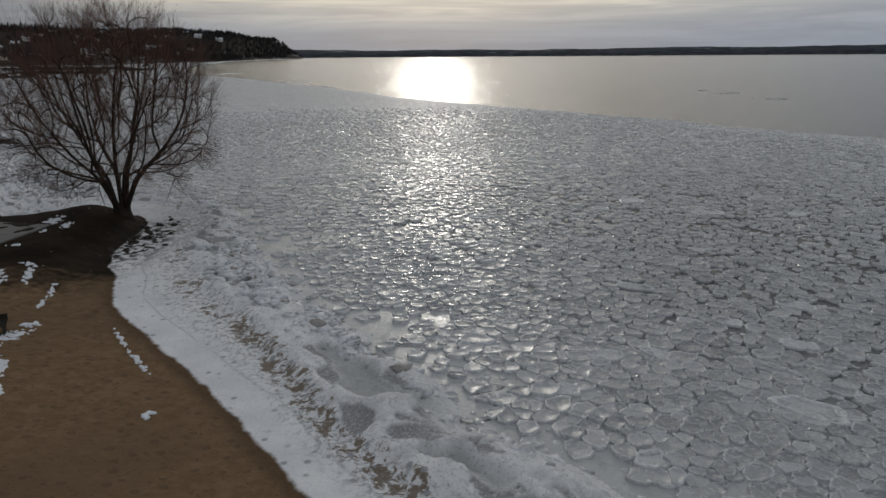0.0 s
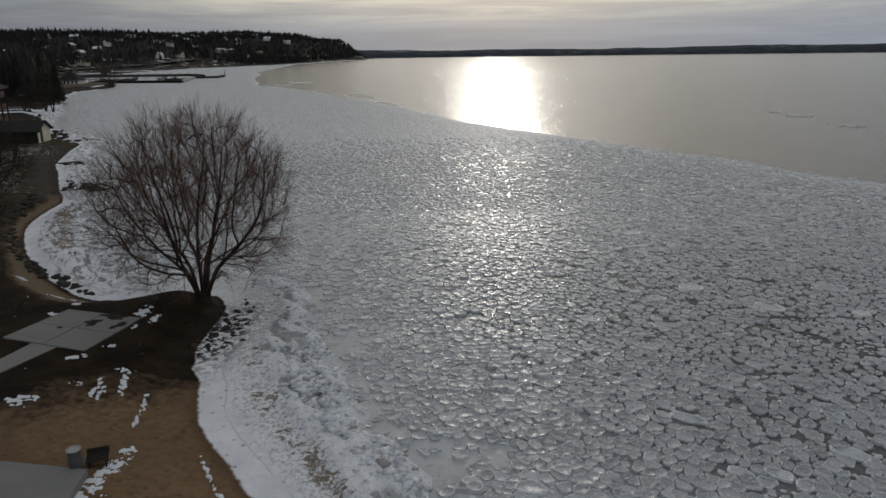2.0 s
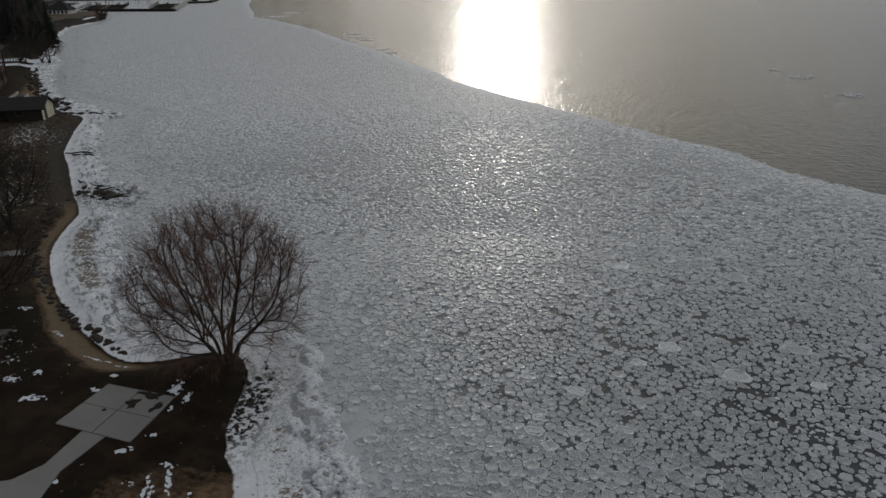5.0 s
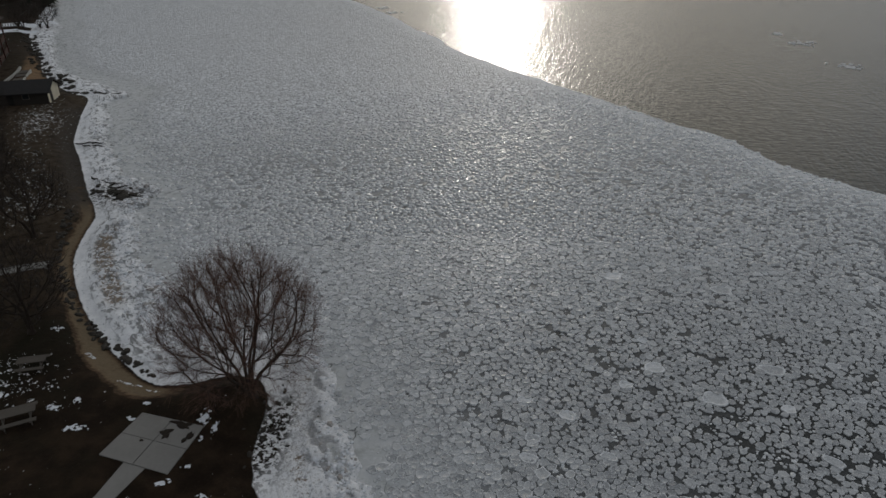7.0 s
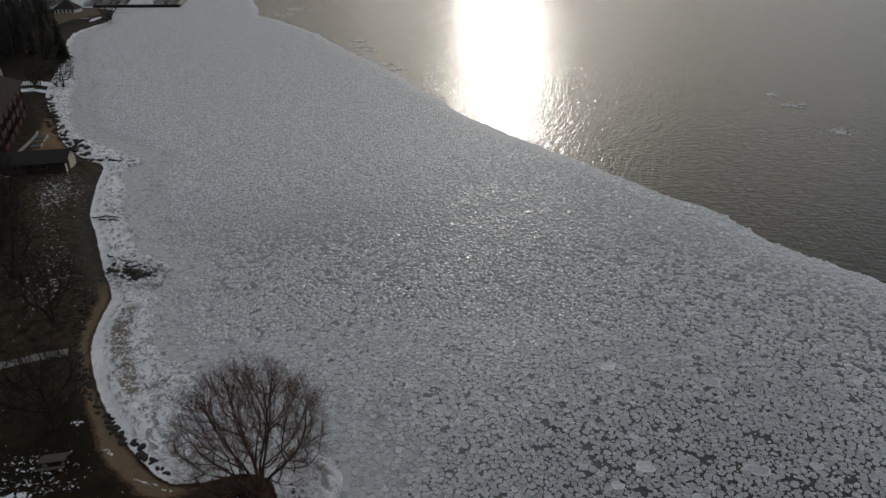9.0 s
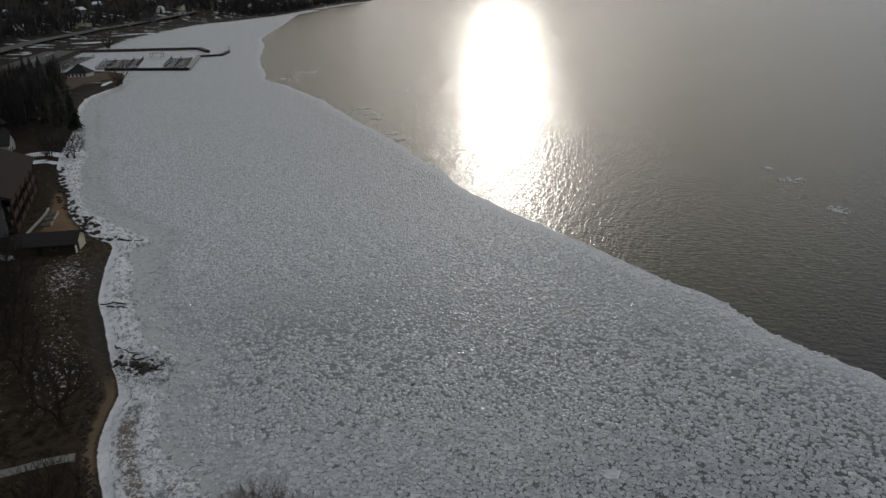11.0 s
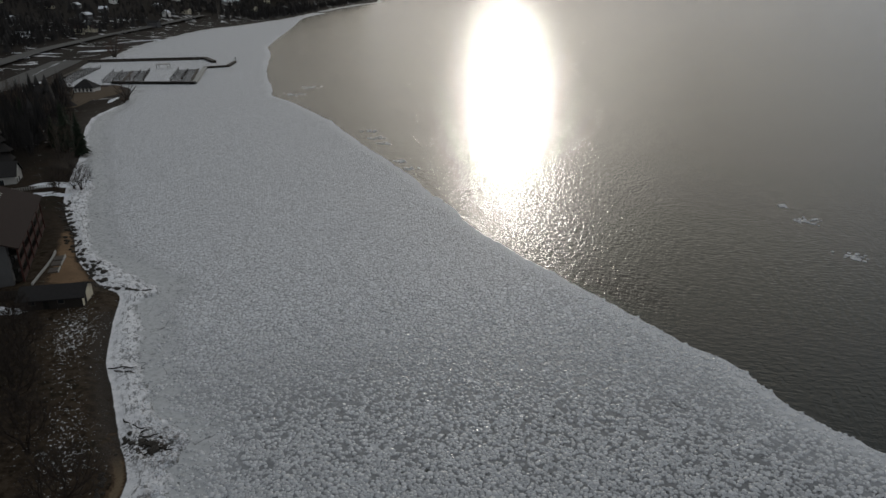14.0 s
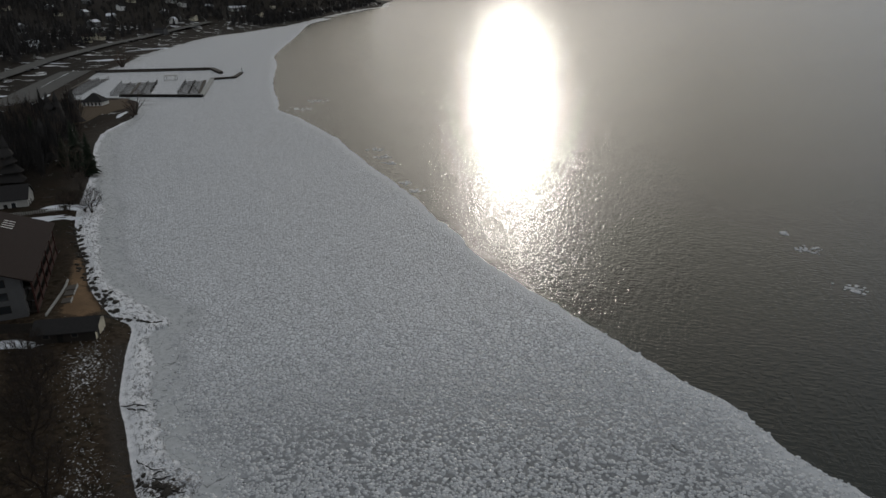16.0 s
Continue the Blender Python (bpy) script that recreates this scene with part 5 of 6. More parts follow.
def hill_region(rng, n):
    y = 420 + 2050 * rng.random(n) ** 1.15
    edge = np.interp(y, [420, 602, 796, 1192, 1564, 2100, 2500], [-400, -476, -550, -612, -720, -845, -930])
    x = np.where(y < 1050, np.minimum(edge, road_edge(y)) - 16, edge - 10) - 620 * rng.random(n) ** 1.3
    town = (y < 1050) & (edge - x > 40) & (edge - x < 330) & (rng.random(n) < 0.45)
    return np.where(town, edge - 450, x), np.where(town, y + 900, y)


def town_region(rng, n):
    y = 230 + 420 * rng.random(n)
    edge = np.interp(y, [230, 330, 450, 602, 700], [-215, -330, -470, -530, -575])
    return np.minimum(edge - 25, road_edge(y) - 13) - 380 * rng.random(n), y


def left_region(rng, n):
    t, off = rng.random(n), 14 + 210 * rng.random(n) ** 1.3
    x, y = -150 - 95 * t - off * 0.78, 160 + 120 * t - off * 0.62
    clear = ((x > -190) & (y < 162)) | ((x > -150) & (y < 140))
    return np.where(clear, -260.0, x), np.where(clear, 220.0, y)


far_wood("hill_woods", "dark bare and evergreen woods covering the headland hill", 8200, hill_region, 4, 0.16, (11, 18))
far_wood("town_trees", "bare and evergreen trees between the houses of the town", 1900, town_region, 5, 0.35, (7, 13), 24)
far_wood("left_woods", "dense dark bare woods behind the shore houses", 800, left_region, 6, 0.08, (10, 17), 44)

# ---- far shore ----
def far_shore():
    ang = np.radians(np.linspace(-48, 48, 480))
    low = 26 + 34 * rough(ang * 4000, 0 * ang, 900.0, 51, 5) + 14 * ramp(ang, -0.1, 0.35)
    rows = []
    for r, k in ((4640, -0.02), (4660, 0.22), (4730, 0.6), (4800, 0.85), (4870, 1.0), (4890, 0.0)):
        h = np.where(k > 0.1, low * k * (0.86 + 0.28 * rough(ang * 4000, 0 * ang + r, 160.0, 61)), k)
        rows.append(np.stack([3 + r * np.sin(ang), r * np.cos(ang), h], 1))
    v = np.concatenate(rows)
    n = len(ang)
    f = np.concatenate([np.stack([k * n + np.arange(n - 1), k * n + np.arange(1, n), (k + 1) * n + np.arange(1, n), (k + 1) * n + np.arange(n - 1)], 1) for k in range(5)])
    ob = new("backdrop", array_mesh("backdrop", v, f, far_mat, dict(height_above=v[:, 2])))
    tagged(ob, "long low wooded far shore with a few snowy fields", "hills", kind="structure")


far_shore()
# ---- park: slab, paths, drum, rocks ----
def paving(name, poly, label, mat, lift=0.03):
    z = max(land_height(x, y) for x, y in poly) + lift
    ob = Shape().prism(poly, z - 0.25, z).part(name, mat)
    return tagged(ob, label, "paving", kind="structure")


slab = paving("pavement_slab", [(-23.68, 21.72), (-18.87, 21.32), (-19.02, 25.28), (-23.48, 25.48)], "square worn concrete picnic slab on dark turf", asphalt_mat, -0.02)
paving("pavement_path", [(-21.9, 21.53), (-20.4, 21.40), (-20.7, 18.7), (-20.15, 16.7), (-18.4, 15.2), (-17.5, 13.3), (-27.5, 12.9), (-27.5, 15.2), (-24.5, 16.6), (-22.5, 17.6), (-21.8, 18.9)], "concrete footpath leading to the picnic slab", concrete_mat, 0.015)
paving("pavement_plaza", [(-12.1, 13.75), (-11.5, 12.3), (-10.5, 10.6), (-9.6, 8.0), (-9.5, 3.0), (-20, 3.0), (-19.0, 12.9), (-15.0, 13.5)], "grey concrete pavement beside the beach", concrete_mat, 0.0)
paving("pavement_walk", [(-43.9, 40.4), (-44.6, 41.3), (-46.8, 39.9), (-48.5, 38.3), (-56.0, 32.5), (-55.3, 31.6), (-47.8, 37.3), (-46.1, 38.8)], "narrow grey concrete walk from the bay across turf", concrete_mat, 0.02)
slab_top = max(land_height(x, y) for x, y in ((-23.7, 21.7), (-18.85, 21.3), (-19.0, 25.3), (-23.5, 25.5))) + 0.02
for u in (0, 1):
    for w in (0, 1):
        quad = []
        for fu, fw in ((0, 0), (1, 0), (1, 1), (0, 1)):
            p, q = (u + fu) / 2 + (0.006 if fu == 0 and u else -0.006 if fu and not u else 0), (w + fw) / 2 + (0.006 if fw == 0 and w else -0.006 if fw and not w else 0)
            low, high = Vector((-23.7, 21.7)).lerp(Vector((-18.85, 21.3)), p), Vector((-23.5, 25.5)).lerp(Vector((-19.0, 25.3)), p)
            quad.append(tuple(low.lerp(high, q)))
        Shape().prism(quad, slab_top - 0.2, slab_top).part("slab_panel", concrete_mat, slab)


def blob(x, y, rx, ry, turn, z, thick, seed, n=26, ragged=0.28):
    """A low irregular mound."""
    rng = random.Random(seed)
    s, rows = Shape(), []
    wob = [1 + ragged * (math.sin(3 * 6.283 * i / n + seed) * 0.5 + math.sin(5 * 6.283 * i / n + 2 * seed) * 0.35 + math.sin(8 * 6.283 * i / n + 5 * seed) * 0.25 + rng.uniform(-0.15, 0.15)) for i in range(n)]
    c, d = math.cos(radians(turn)), math.sin(radians(turn))
    v = []
    for k, lift in ((1.0, -0.04), (0.93, 0.6), (0.6, 1.0)):
        for i in range(n):
            a = 6.283 * i / n
            u, w = math.cos(a) * rx * wob[i] * k, math.sin(a) * ry * wob[i] * k
            px, py = x + u * c - w * d, y + u * d + w * c
            v.append((px, py, (land_height(px, py) if z is None else z) + (thick * lift * rng.uniform(0.7, 1.2) if lift > 0 else lift)))
    v.append((x, y, (land_height(x, y) if z is None else z) + thick))
    f = [(k * n + i, k * n + (i + 1) % n, (k + 1) * n + (i + 1) % n, (k + 1) * n + i) for k in range(2) for i in range(n)]
    f += [(2 * n + i, 2 * n + (i + 1) % n, 3 * n) for i in range(n)]
    return s.add(v, f)


for k, (x, y, rx, ry, turn) in enumerate(((-20.4, 25.1, 0.75, 0.28, -8), (-20.9, 24.2, 0.35, 0.45, 20), (-19.4, 24.2, 0.22, 0.5, -15), (-22.0, 23.3, 0.13, 0.10, 0))):
    ob = blob(x, y, rx, ry, turn, slab_top, 0.03, 30 + k, 22, 0.5).part("leaf_litter", leaf_mat)
    tagged(ob, "dark wet dead leaves lying on the slab", "leaves", "leaf heaps")

def ragged_snow(x, y, rx, ry, turn, seed, thick=0.04, cells=40):
    """A thin leftover of snow with a frayed edge."""
    u, w = [a.ravel() for a in np.meshgrid(np.linspace(-1.35, 1.35, cells), np.linspace(-1.35, 1.35, cells), indexing="ij")]
    c, d = math.cos(radians(turn)), math.sin(radians(turn))
    px, py = x + u * rx * c - w * ry * d, y + u * rx * d + w * ry * c
    m = 0.5 - 0.75 * (u * u + w * w) + (5.0 if max(rx, ry) < 0.9 else 3.2) * (rough(px, py, 0.12 + 0.13 * min(rx, ry), seed, 4) - 0.5)
    h, _ = land_heights(px, py)
    f = grid_faces(cells, cells)
    f = f[(m[f] > -0.12).any(1)]
    owner = np.arange(cells * cells)
    for _ in range(4 * cells):
        low = owner[f].min(1)
        before = owner.copy()
        np.minimum.at(owner, f.ravel(), np.repeat(low, 4))
        if (owner == before).all():
            break
    z = h - 0.03 + (thick + 0.03) * ramp(m, -0.12, 0.5)
    pieces = []
    for k in np.unique(owner[f[:, 0]]):
        mine = f[owner[f[:, 0]] == k]
        if len(mine) >= 12:
            v, g2, _ = kept(np.stack([px, py, z], 1), mine, np.ones(len(mine), bool), {})
            pieces.append(array_mesh("snow_patch", v, g2, snow_mat))
    return pieces


SNOW = [(-18.0, 17.0, 0.5, 0.32, 10), (-12.0, 14.7, 0.30, 0.92, 8), (-11.5, 12.9, 0.34, 1.1, 26), (-10.7, 11.2, 0.32, 1.05, 24), (-10.3, 12.1, 0.24, 1.0, 35), (-9.4, 11.1, 0.25, 0.92, 40), (-12.3, 15.8, 0.2, 0.2, 0),
        (-18.8, 20.7, 0.38, 0.16, 30), (-18.2, 22.1, 0.2, 0.14, 0), (-16.2, 20.6, 0.32, 0.12, 10), (-15.6, 19.7, 0.16, 0.8, 30), (-16.3, 19.0, 0.10, 0.6, 25), (-13.6, 18.0, 0.09, 0.8, 24), (-14.2, 19.2, 0.08, 0.5, 30),
        (-19.4, 26.0, 0.30, 0.55, 20), (-18.3, 25.4, 0.14, 0.40, 15), (-18.6, 24.4, 0.10, 0.28, 15), (-9.0, 15.5, 0.07, 1.0, 44), (-7.7, 14.3, 0.09, 0.8, 48), (-26.7, 23.3, 0.55, 0.28, 15),
        (-24.0, 24.9, 0.25, 0.14, 0), (-23.9, 26.4, 0.2, 0.12, 0), (-5.6, 11.4, 0.12, 0.16, -40), (-27.0, 28.5, 0.7, 0.12, 5), (-24.8, 28.3, 0.4, 0.10, 0), (-31.5, 30.4, 0.5, 0.14, -25),
        (-20.5, 18.0, 0.2, 0.12, 0), (-34.5, 24.6, 1.3, 0.30, 25), (-29.4, 24.6, 0.4, 0.25, 0), (-28.4, 25.6, 0.25, 0.2, 0), (-36.0, 32.4, 0.4, 0.25, 0), (-15.9, 18.8, 0.10, 0.5, 20), (-17.2, 18.9, 0.25, 0.12, 0)]
for k, (x, y, rx, ry, turn) in enumerate(SNOW):
    for mesh in ragged_snow(x, y, rx * 1.15, ry * 1.15, turn, 50 + k):
        tagged(new("snow_patch", mesh), "thin leftover patch of old snow on bare ground", "snow", "snow patches")

# litter drum and the dark bench block beside it
z0 = land_height(-12.6, 13.8)
drum = thing("litter_drum", "weathered grey steel litter drum with a pale rim beside the pavement", "litter bin", at=pose(-12.6, 13.85, z0 - 0.02) @ Matrix.Diagonal((0.72, 0.72, 1.05, 1)))
s = Shape()
s.tube([(0, 0, 0), (0, 0, 0.03), (0, 0, 0.28), (0, 0, 0.31), (0, 0, 0.57), (0, 0, 0.60), (0, 0, 0.86)], [0.27, 0.285, 0.285, 0.30, 0.30, 0.285, 0.285], 22)
s.part("drum_body", galv_mat, drum, smooth=False)
Shape().tube([(0.30 * math.cos(a), 0.30 * math.sin(a), 0.87) for a in np.linspace(0, 6.283, 23)], [0.022] * 23, 6).part("rim", pale_concrete_mat, drum, "pale rolled rim")
Shape().tube([(0, 0, 0.80), (0, 0, 0.865)], [0.26, 0.26], 20).part("lid", pale_concrete_mat, drum, "pale grey lid")
bench = thing("bench", "dark brown tilted timber bench beside the litter drum", "bench", at=pose(-12.45, 14.6, land_height(-12.45, 14.6), 0, 0, 35) @ Matrix.Diagonal((0.42, 0.7, 0.62, 1)))
for k in range(4):
    Shape().box(-0.8, -0.36 + k * 0.19, 0.42 + k * 0.03, 0.8, -0.20 + k * 0.19, 0.47 + k * 0.03).part("plank", timber_mat, bench)
for sx in (-0.6, 0.6):
    Shape().box(sx - 0.05, -0.32, -0.05, sx + 0.05, 0.34, 0.42).part("leg", timber_mat, bench)
Shape().box(-0.8, 0.38, 0.45, 0.8, 0.44, 0.80).part("backrest", timber_mat, bench)


def picnic_table(x, y, turn, scale=1.0):
    t = thing("picnic_table", "weathered grey plank picnic table standing in patchy snow", "picnic table", "picnic tables", pose(x, y, land_height(x, y), 0, 0, turn) @ Matrix.Diagonal((scale, scale, scale, 1)))
    for k in range(5):
        Shape().box(-0.95, -0.38 + 0.155 * k, 0.72, 0.95, -0.24 + 0.155 * k, 0.76).part("plank", planks_mat, t)
    for sy in (-0.72, 0.72):
        for k in range(2):
            Shape().box(-0.95, sy - 0.14 + 0.15 * k, 0.43, 0.95, sy - 0.005 + 0.15 * k, 0.47).part("seat_plank", planks_mat, t)
    for sx in (-0.65, 0.65):
        Shape().box(sx - 0.04, -0.85, 0.36, sx + 0.04, 0.85, 0.43).part("beam", planks_mat, t)
        for sgn in (-1, 1):
            Shape().tube([(sx, sgn * 0.62, -0.03), (sx, sgn * 0.25, 0.72)], [0.05, 0.05], 4).part("leg", planks_mat, t)


picnic_table(-33.9, 27.8, 25)
picnic_table(-30.6, 23.0, 40, 1.15)


def rock(seed):
    rng = random.Random(seed)
    bm = bmesh.new()
    bmesh.ops.create_icosphere(bm, subdivisions=2, radius=1.0)
    for v in bm.verts:
        n = noise.fractal(v.co * 1.3 + Vector((seed * 3.1, 0, 0)), 1.0, 2.0, 3)
        v.co *= 0.85 + 0.35 * n
        v.co.z *= 0.62
        v.co.x *= 1.25
    me = bpy.data.meshes.new("boulder")
    bm.to_mesh(me)
    bm.free()
    me.materials.append(rock_mat)
    return me


rock_shapes = [rock(k) for k in range(6)]
rng = random.Random(9)


def boulders(points, count, size, width, group, label):
    p = np.array(points, float)
    along = np.r_[0, np.cumsum(np.hypot(*np.diff(p, axis=0).T))]
    for k in range(count):
        s = along[-1] * (k + rng.random()) / count
        x, y = np.interp(s, along, p[:, 0]) + rng.gauss(0, width), np.interp(s, along, p[:, 1]) + rng.gauss(0, width)
        r = rng.uniform(*size)
        ob = new("boulder", rng.choice(rock_shapes))
        ob.matrix_basis = Matrix.LocRotScale((x, y, land_height(x, y) + r * 0.12), Euler((rng.uniform(-.2, .2), rng.uniform(-.2, .2), rng.uniform(0, 6.28))), (r, r * rng.uniform(0.7, 1), r * rng.uniform(0.6, 1)))
        tagged(ob, label, "rock", group)


boulders([(-51.0, 51.2), (-47.2, 45.6), (-46.0, 43.9), (-43.0, 40.4), (-39.2, 37.1), (-35.3, 34.4), (-32.5, 32.8), (-30.2, 31.6), (-28.1, 30.6)], 105, (0.14, 0.38), 0.22, "bay boulders", "dark wet boulder lining the curved bay shore")
boulders([(-28.1, 30.6), (-26.0, 29.9)], 7, (0.15, 0.28), 0.2, "bay boulders", "dark wet boulder lining the curved bay shore")
boulders([(-136.2, 137.4), (-122.2, 123.8), (-112.6, 115.3), (-104.1, 107.4), (-95.8, 101.0), (-89.2, 96.2)], 125, (0.25, 0.7), 0.75, "resort boulders", "dark shore boulder below the resort beach")
boulders([(-89.9, 95.0), (-82.0, 94.6), (-78.0, 95.5)], 26, (0.25, 0.5), 0.25, "groyne boulders", "dark rock of a low groyne running into the ice")
boulders([(-50.5, 57.6), (-47.8, 57.0)], 12, (0.25, 0.75), 0.5, "point boulders", "black rock and wrack frozen into the point")
boulders([(-54.5, 58.2), (-50.5, 57.0)], 9, (0.2, 0.45), 0.7, "point boulders", "black rock and wrack frozen into the point")
boulders([(-15.2, 24.0), (-15.6, 27.0), (-16.2, 30.5)], 26, (0.10, 0.24), 0.55, "tree boulders", "small dark stone in the snow below the willow")

for k, (x, y, turn, ln) in enumerate(((-65.2, 71.0, 20, 2.6), (-64.3, 70.2, -15, 2.0), (-62.8, 70.4, 10, 1.8), (-63.6, 71.3, 35, 1.6), (-53.5, 60.2, 0, 2.4), (-51, 58.8, 25, 2.2), (-55.5, 60.6, -30, 1.8), (-49, 56.2, 40, 2.2), (-52.2, 59.6, 60, 1.5), (-50.2, 57.8, -10, 2.4), (-47.6, 57.4, 15, 2.0))):
    pts = [(math.cos(radians(turn)) * ln * f, math.sin(radians(turn)) * ln * f + 0.15 * math.sin(f * 5 + k), 0.08 + 0.06 * math.sin(f * 7 + k)) for f in np.linspace(-0.5, 0.5, 7)]
    ob = Shape().tube(pts, [0.07, 0.10, 0.10, 0.09, 0.08, 0.06, 0.03], 7).part("driftwood_log", timber_mat, smooth=True)
    ob.location = (x, y, max(land_height(x, y), 0.0))
    tagged(ob, "dark driftwood log frozen into the shore ice", "driftwood", "driftwood logs")


# ---- buildings ----
def gable_house(name, label, at, length, width, wall_h, roof_h, wall, roof, windows=(), doors=(), over=0.45, gable=None, group="", bare=False, trim=white_mat):
    """A house with its ridge along x. windows and doors: (side, along, z, w, h); sides 0 and 1 are the long ones, 2 and 3 the gables."""
    h = thing(name, label, "house", group, at)
    L, W = length / 2, width / 2
    for sy in (-1, 1):
        Shape().add([(-L, sy * W, -1), (L, sy * W, -1), (L, sy * W, wall_h), (-L, sy * W, wall_h)], [(0, 1, 2, 3) if sy < 0 else (3, 2, 1, 0)]).part("wall", wall, h)
    for sx in (-1, 1):
        end = Shape().add([(sx * L, -W, -1), (sx * L, W, -1), (sx * L, W, wall_h), (sx * L, 0, wall_h + roof_h), (sx * L, -W, wall_h)], [(0, 1, 2, 3, 4) if sx > 0 else (4, 3, 2, 1, 0)])
        end.part("gable_wall", gable or wall, h)
    slope = roof_h / W
    top = Shape()
    for sy in (-1, 1):
        a, b = (sy * (W + over), wall_h - slope * over), (0.0, wall_h + roof_h)
        x = L + over
        v = [(-x, a[0], a[1]), (x, a[0], a[1]), (x, b[0], b[1]), (-x, b[0], b[1])]
        v += [(p, q, r + 0.16) for p, q, r in v]
        top.add(v, [(0, 1, 2, 3), (7, 6, 5, 4), (0, 4, 5, 1), (1, 5, 6, 2), (3, 2, 6, 7), (0, 3, 7, 4)])
    top.part("roof", roof, h)

    def opening(kind, side, along, z, w, hh):
        m = {0: pose(along, -W, z, 0, 0, 0), 1: pose(along, W, z, 0, 0, 180), 2: pose(-L, along, z, 0, 0, -90), 3: pose(L, along, z, 0, 0, 90)}[side]
        if kind == "window":
            fr = Shape()
            for x0, x1, z0, z1 in ((-w / 2 - .08, -w / 2, -.08, hh + .08), (w / 2, w / 2 + .08, -.08, hh + .08), (-w / 2, w / 2, -.08, 0), (-w / 2, w / 2, hh, hh + .08)):
                fr.box(x0, -0.06, z0, x1, 0.02, z1, m)
            win = fr.part("window", trim, h)
            Shape().box(-w / 2, -0.02, 0, w / 2, 0.01, hh, m).part("pane", glass_mat, win)
        else:
            Shape().box(-w / 2, -0.05, -0.05, w / 2, 0.02, hh, m).part("door", black_mat, h, "dark door")
    if not bare:
        for w in windows:
            opening("window", *w)
        for d in doors:
            opening("door", *d)
    return h


# low boathouse at the shore; its ridge runs inland
turn = math.degrees(math.atan2(3.1, 9.0))
bz = 1.0
# side walls in dark timber: the shade on them put into the colour
gable_house("boathouse", "low boathouse with cream gable and shade-dark side walls on the shore", pose(-89.6, 86.3, bz, 0, 0, 25), 9.6, 5.2, 1.85, 1.25, timber_mat, shingle_mat,
            windows=((0, -3.0, 0.8, 1.0, 0.8), (0, 1.5, 0.8, 0.9, 0.9)), doors=((0, -0.8, 0.0, 0.9, 1.85), (3, -1.2, 0.0, 0.95, 1.95)), over=0.5, gable=cream_mat, trim=planks_mat)
fence = thing("fence", "dark board fence running inland from the boathouse", "fence", at=pose(-92.5, 87.0, 1.0, 0, 0, turn + 180))
for k in range(26):
    Shape().box(k * 0.5, -0.03, -0.3, k * 0.5 + 0.47, 0.03, 1.7).part("board", timber_mat, fence)
fence_snow = blob(-97.5, 80.6, 6.0, 1.6, turn, None, 0.08, 91, 34, 0.25).part("snow_patch", snow_mat, smooth=True)
tagged(fence_snow, "broad white snow drift lying behind the boathouse", "snow", "snow patches")


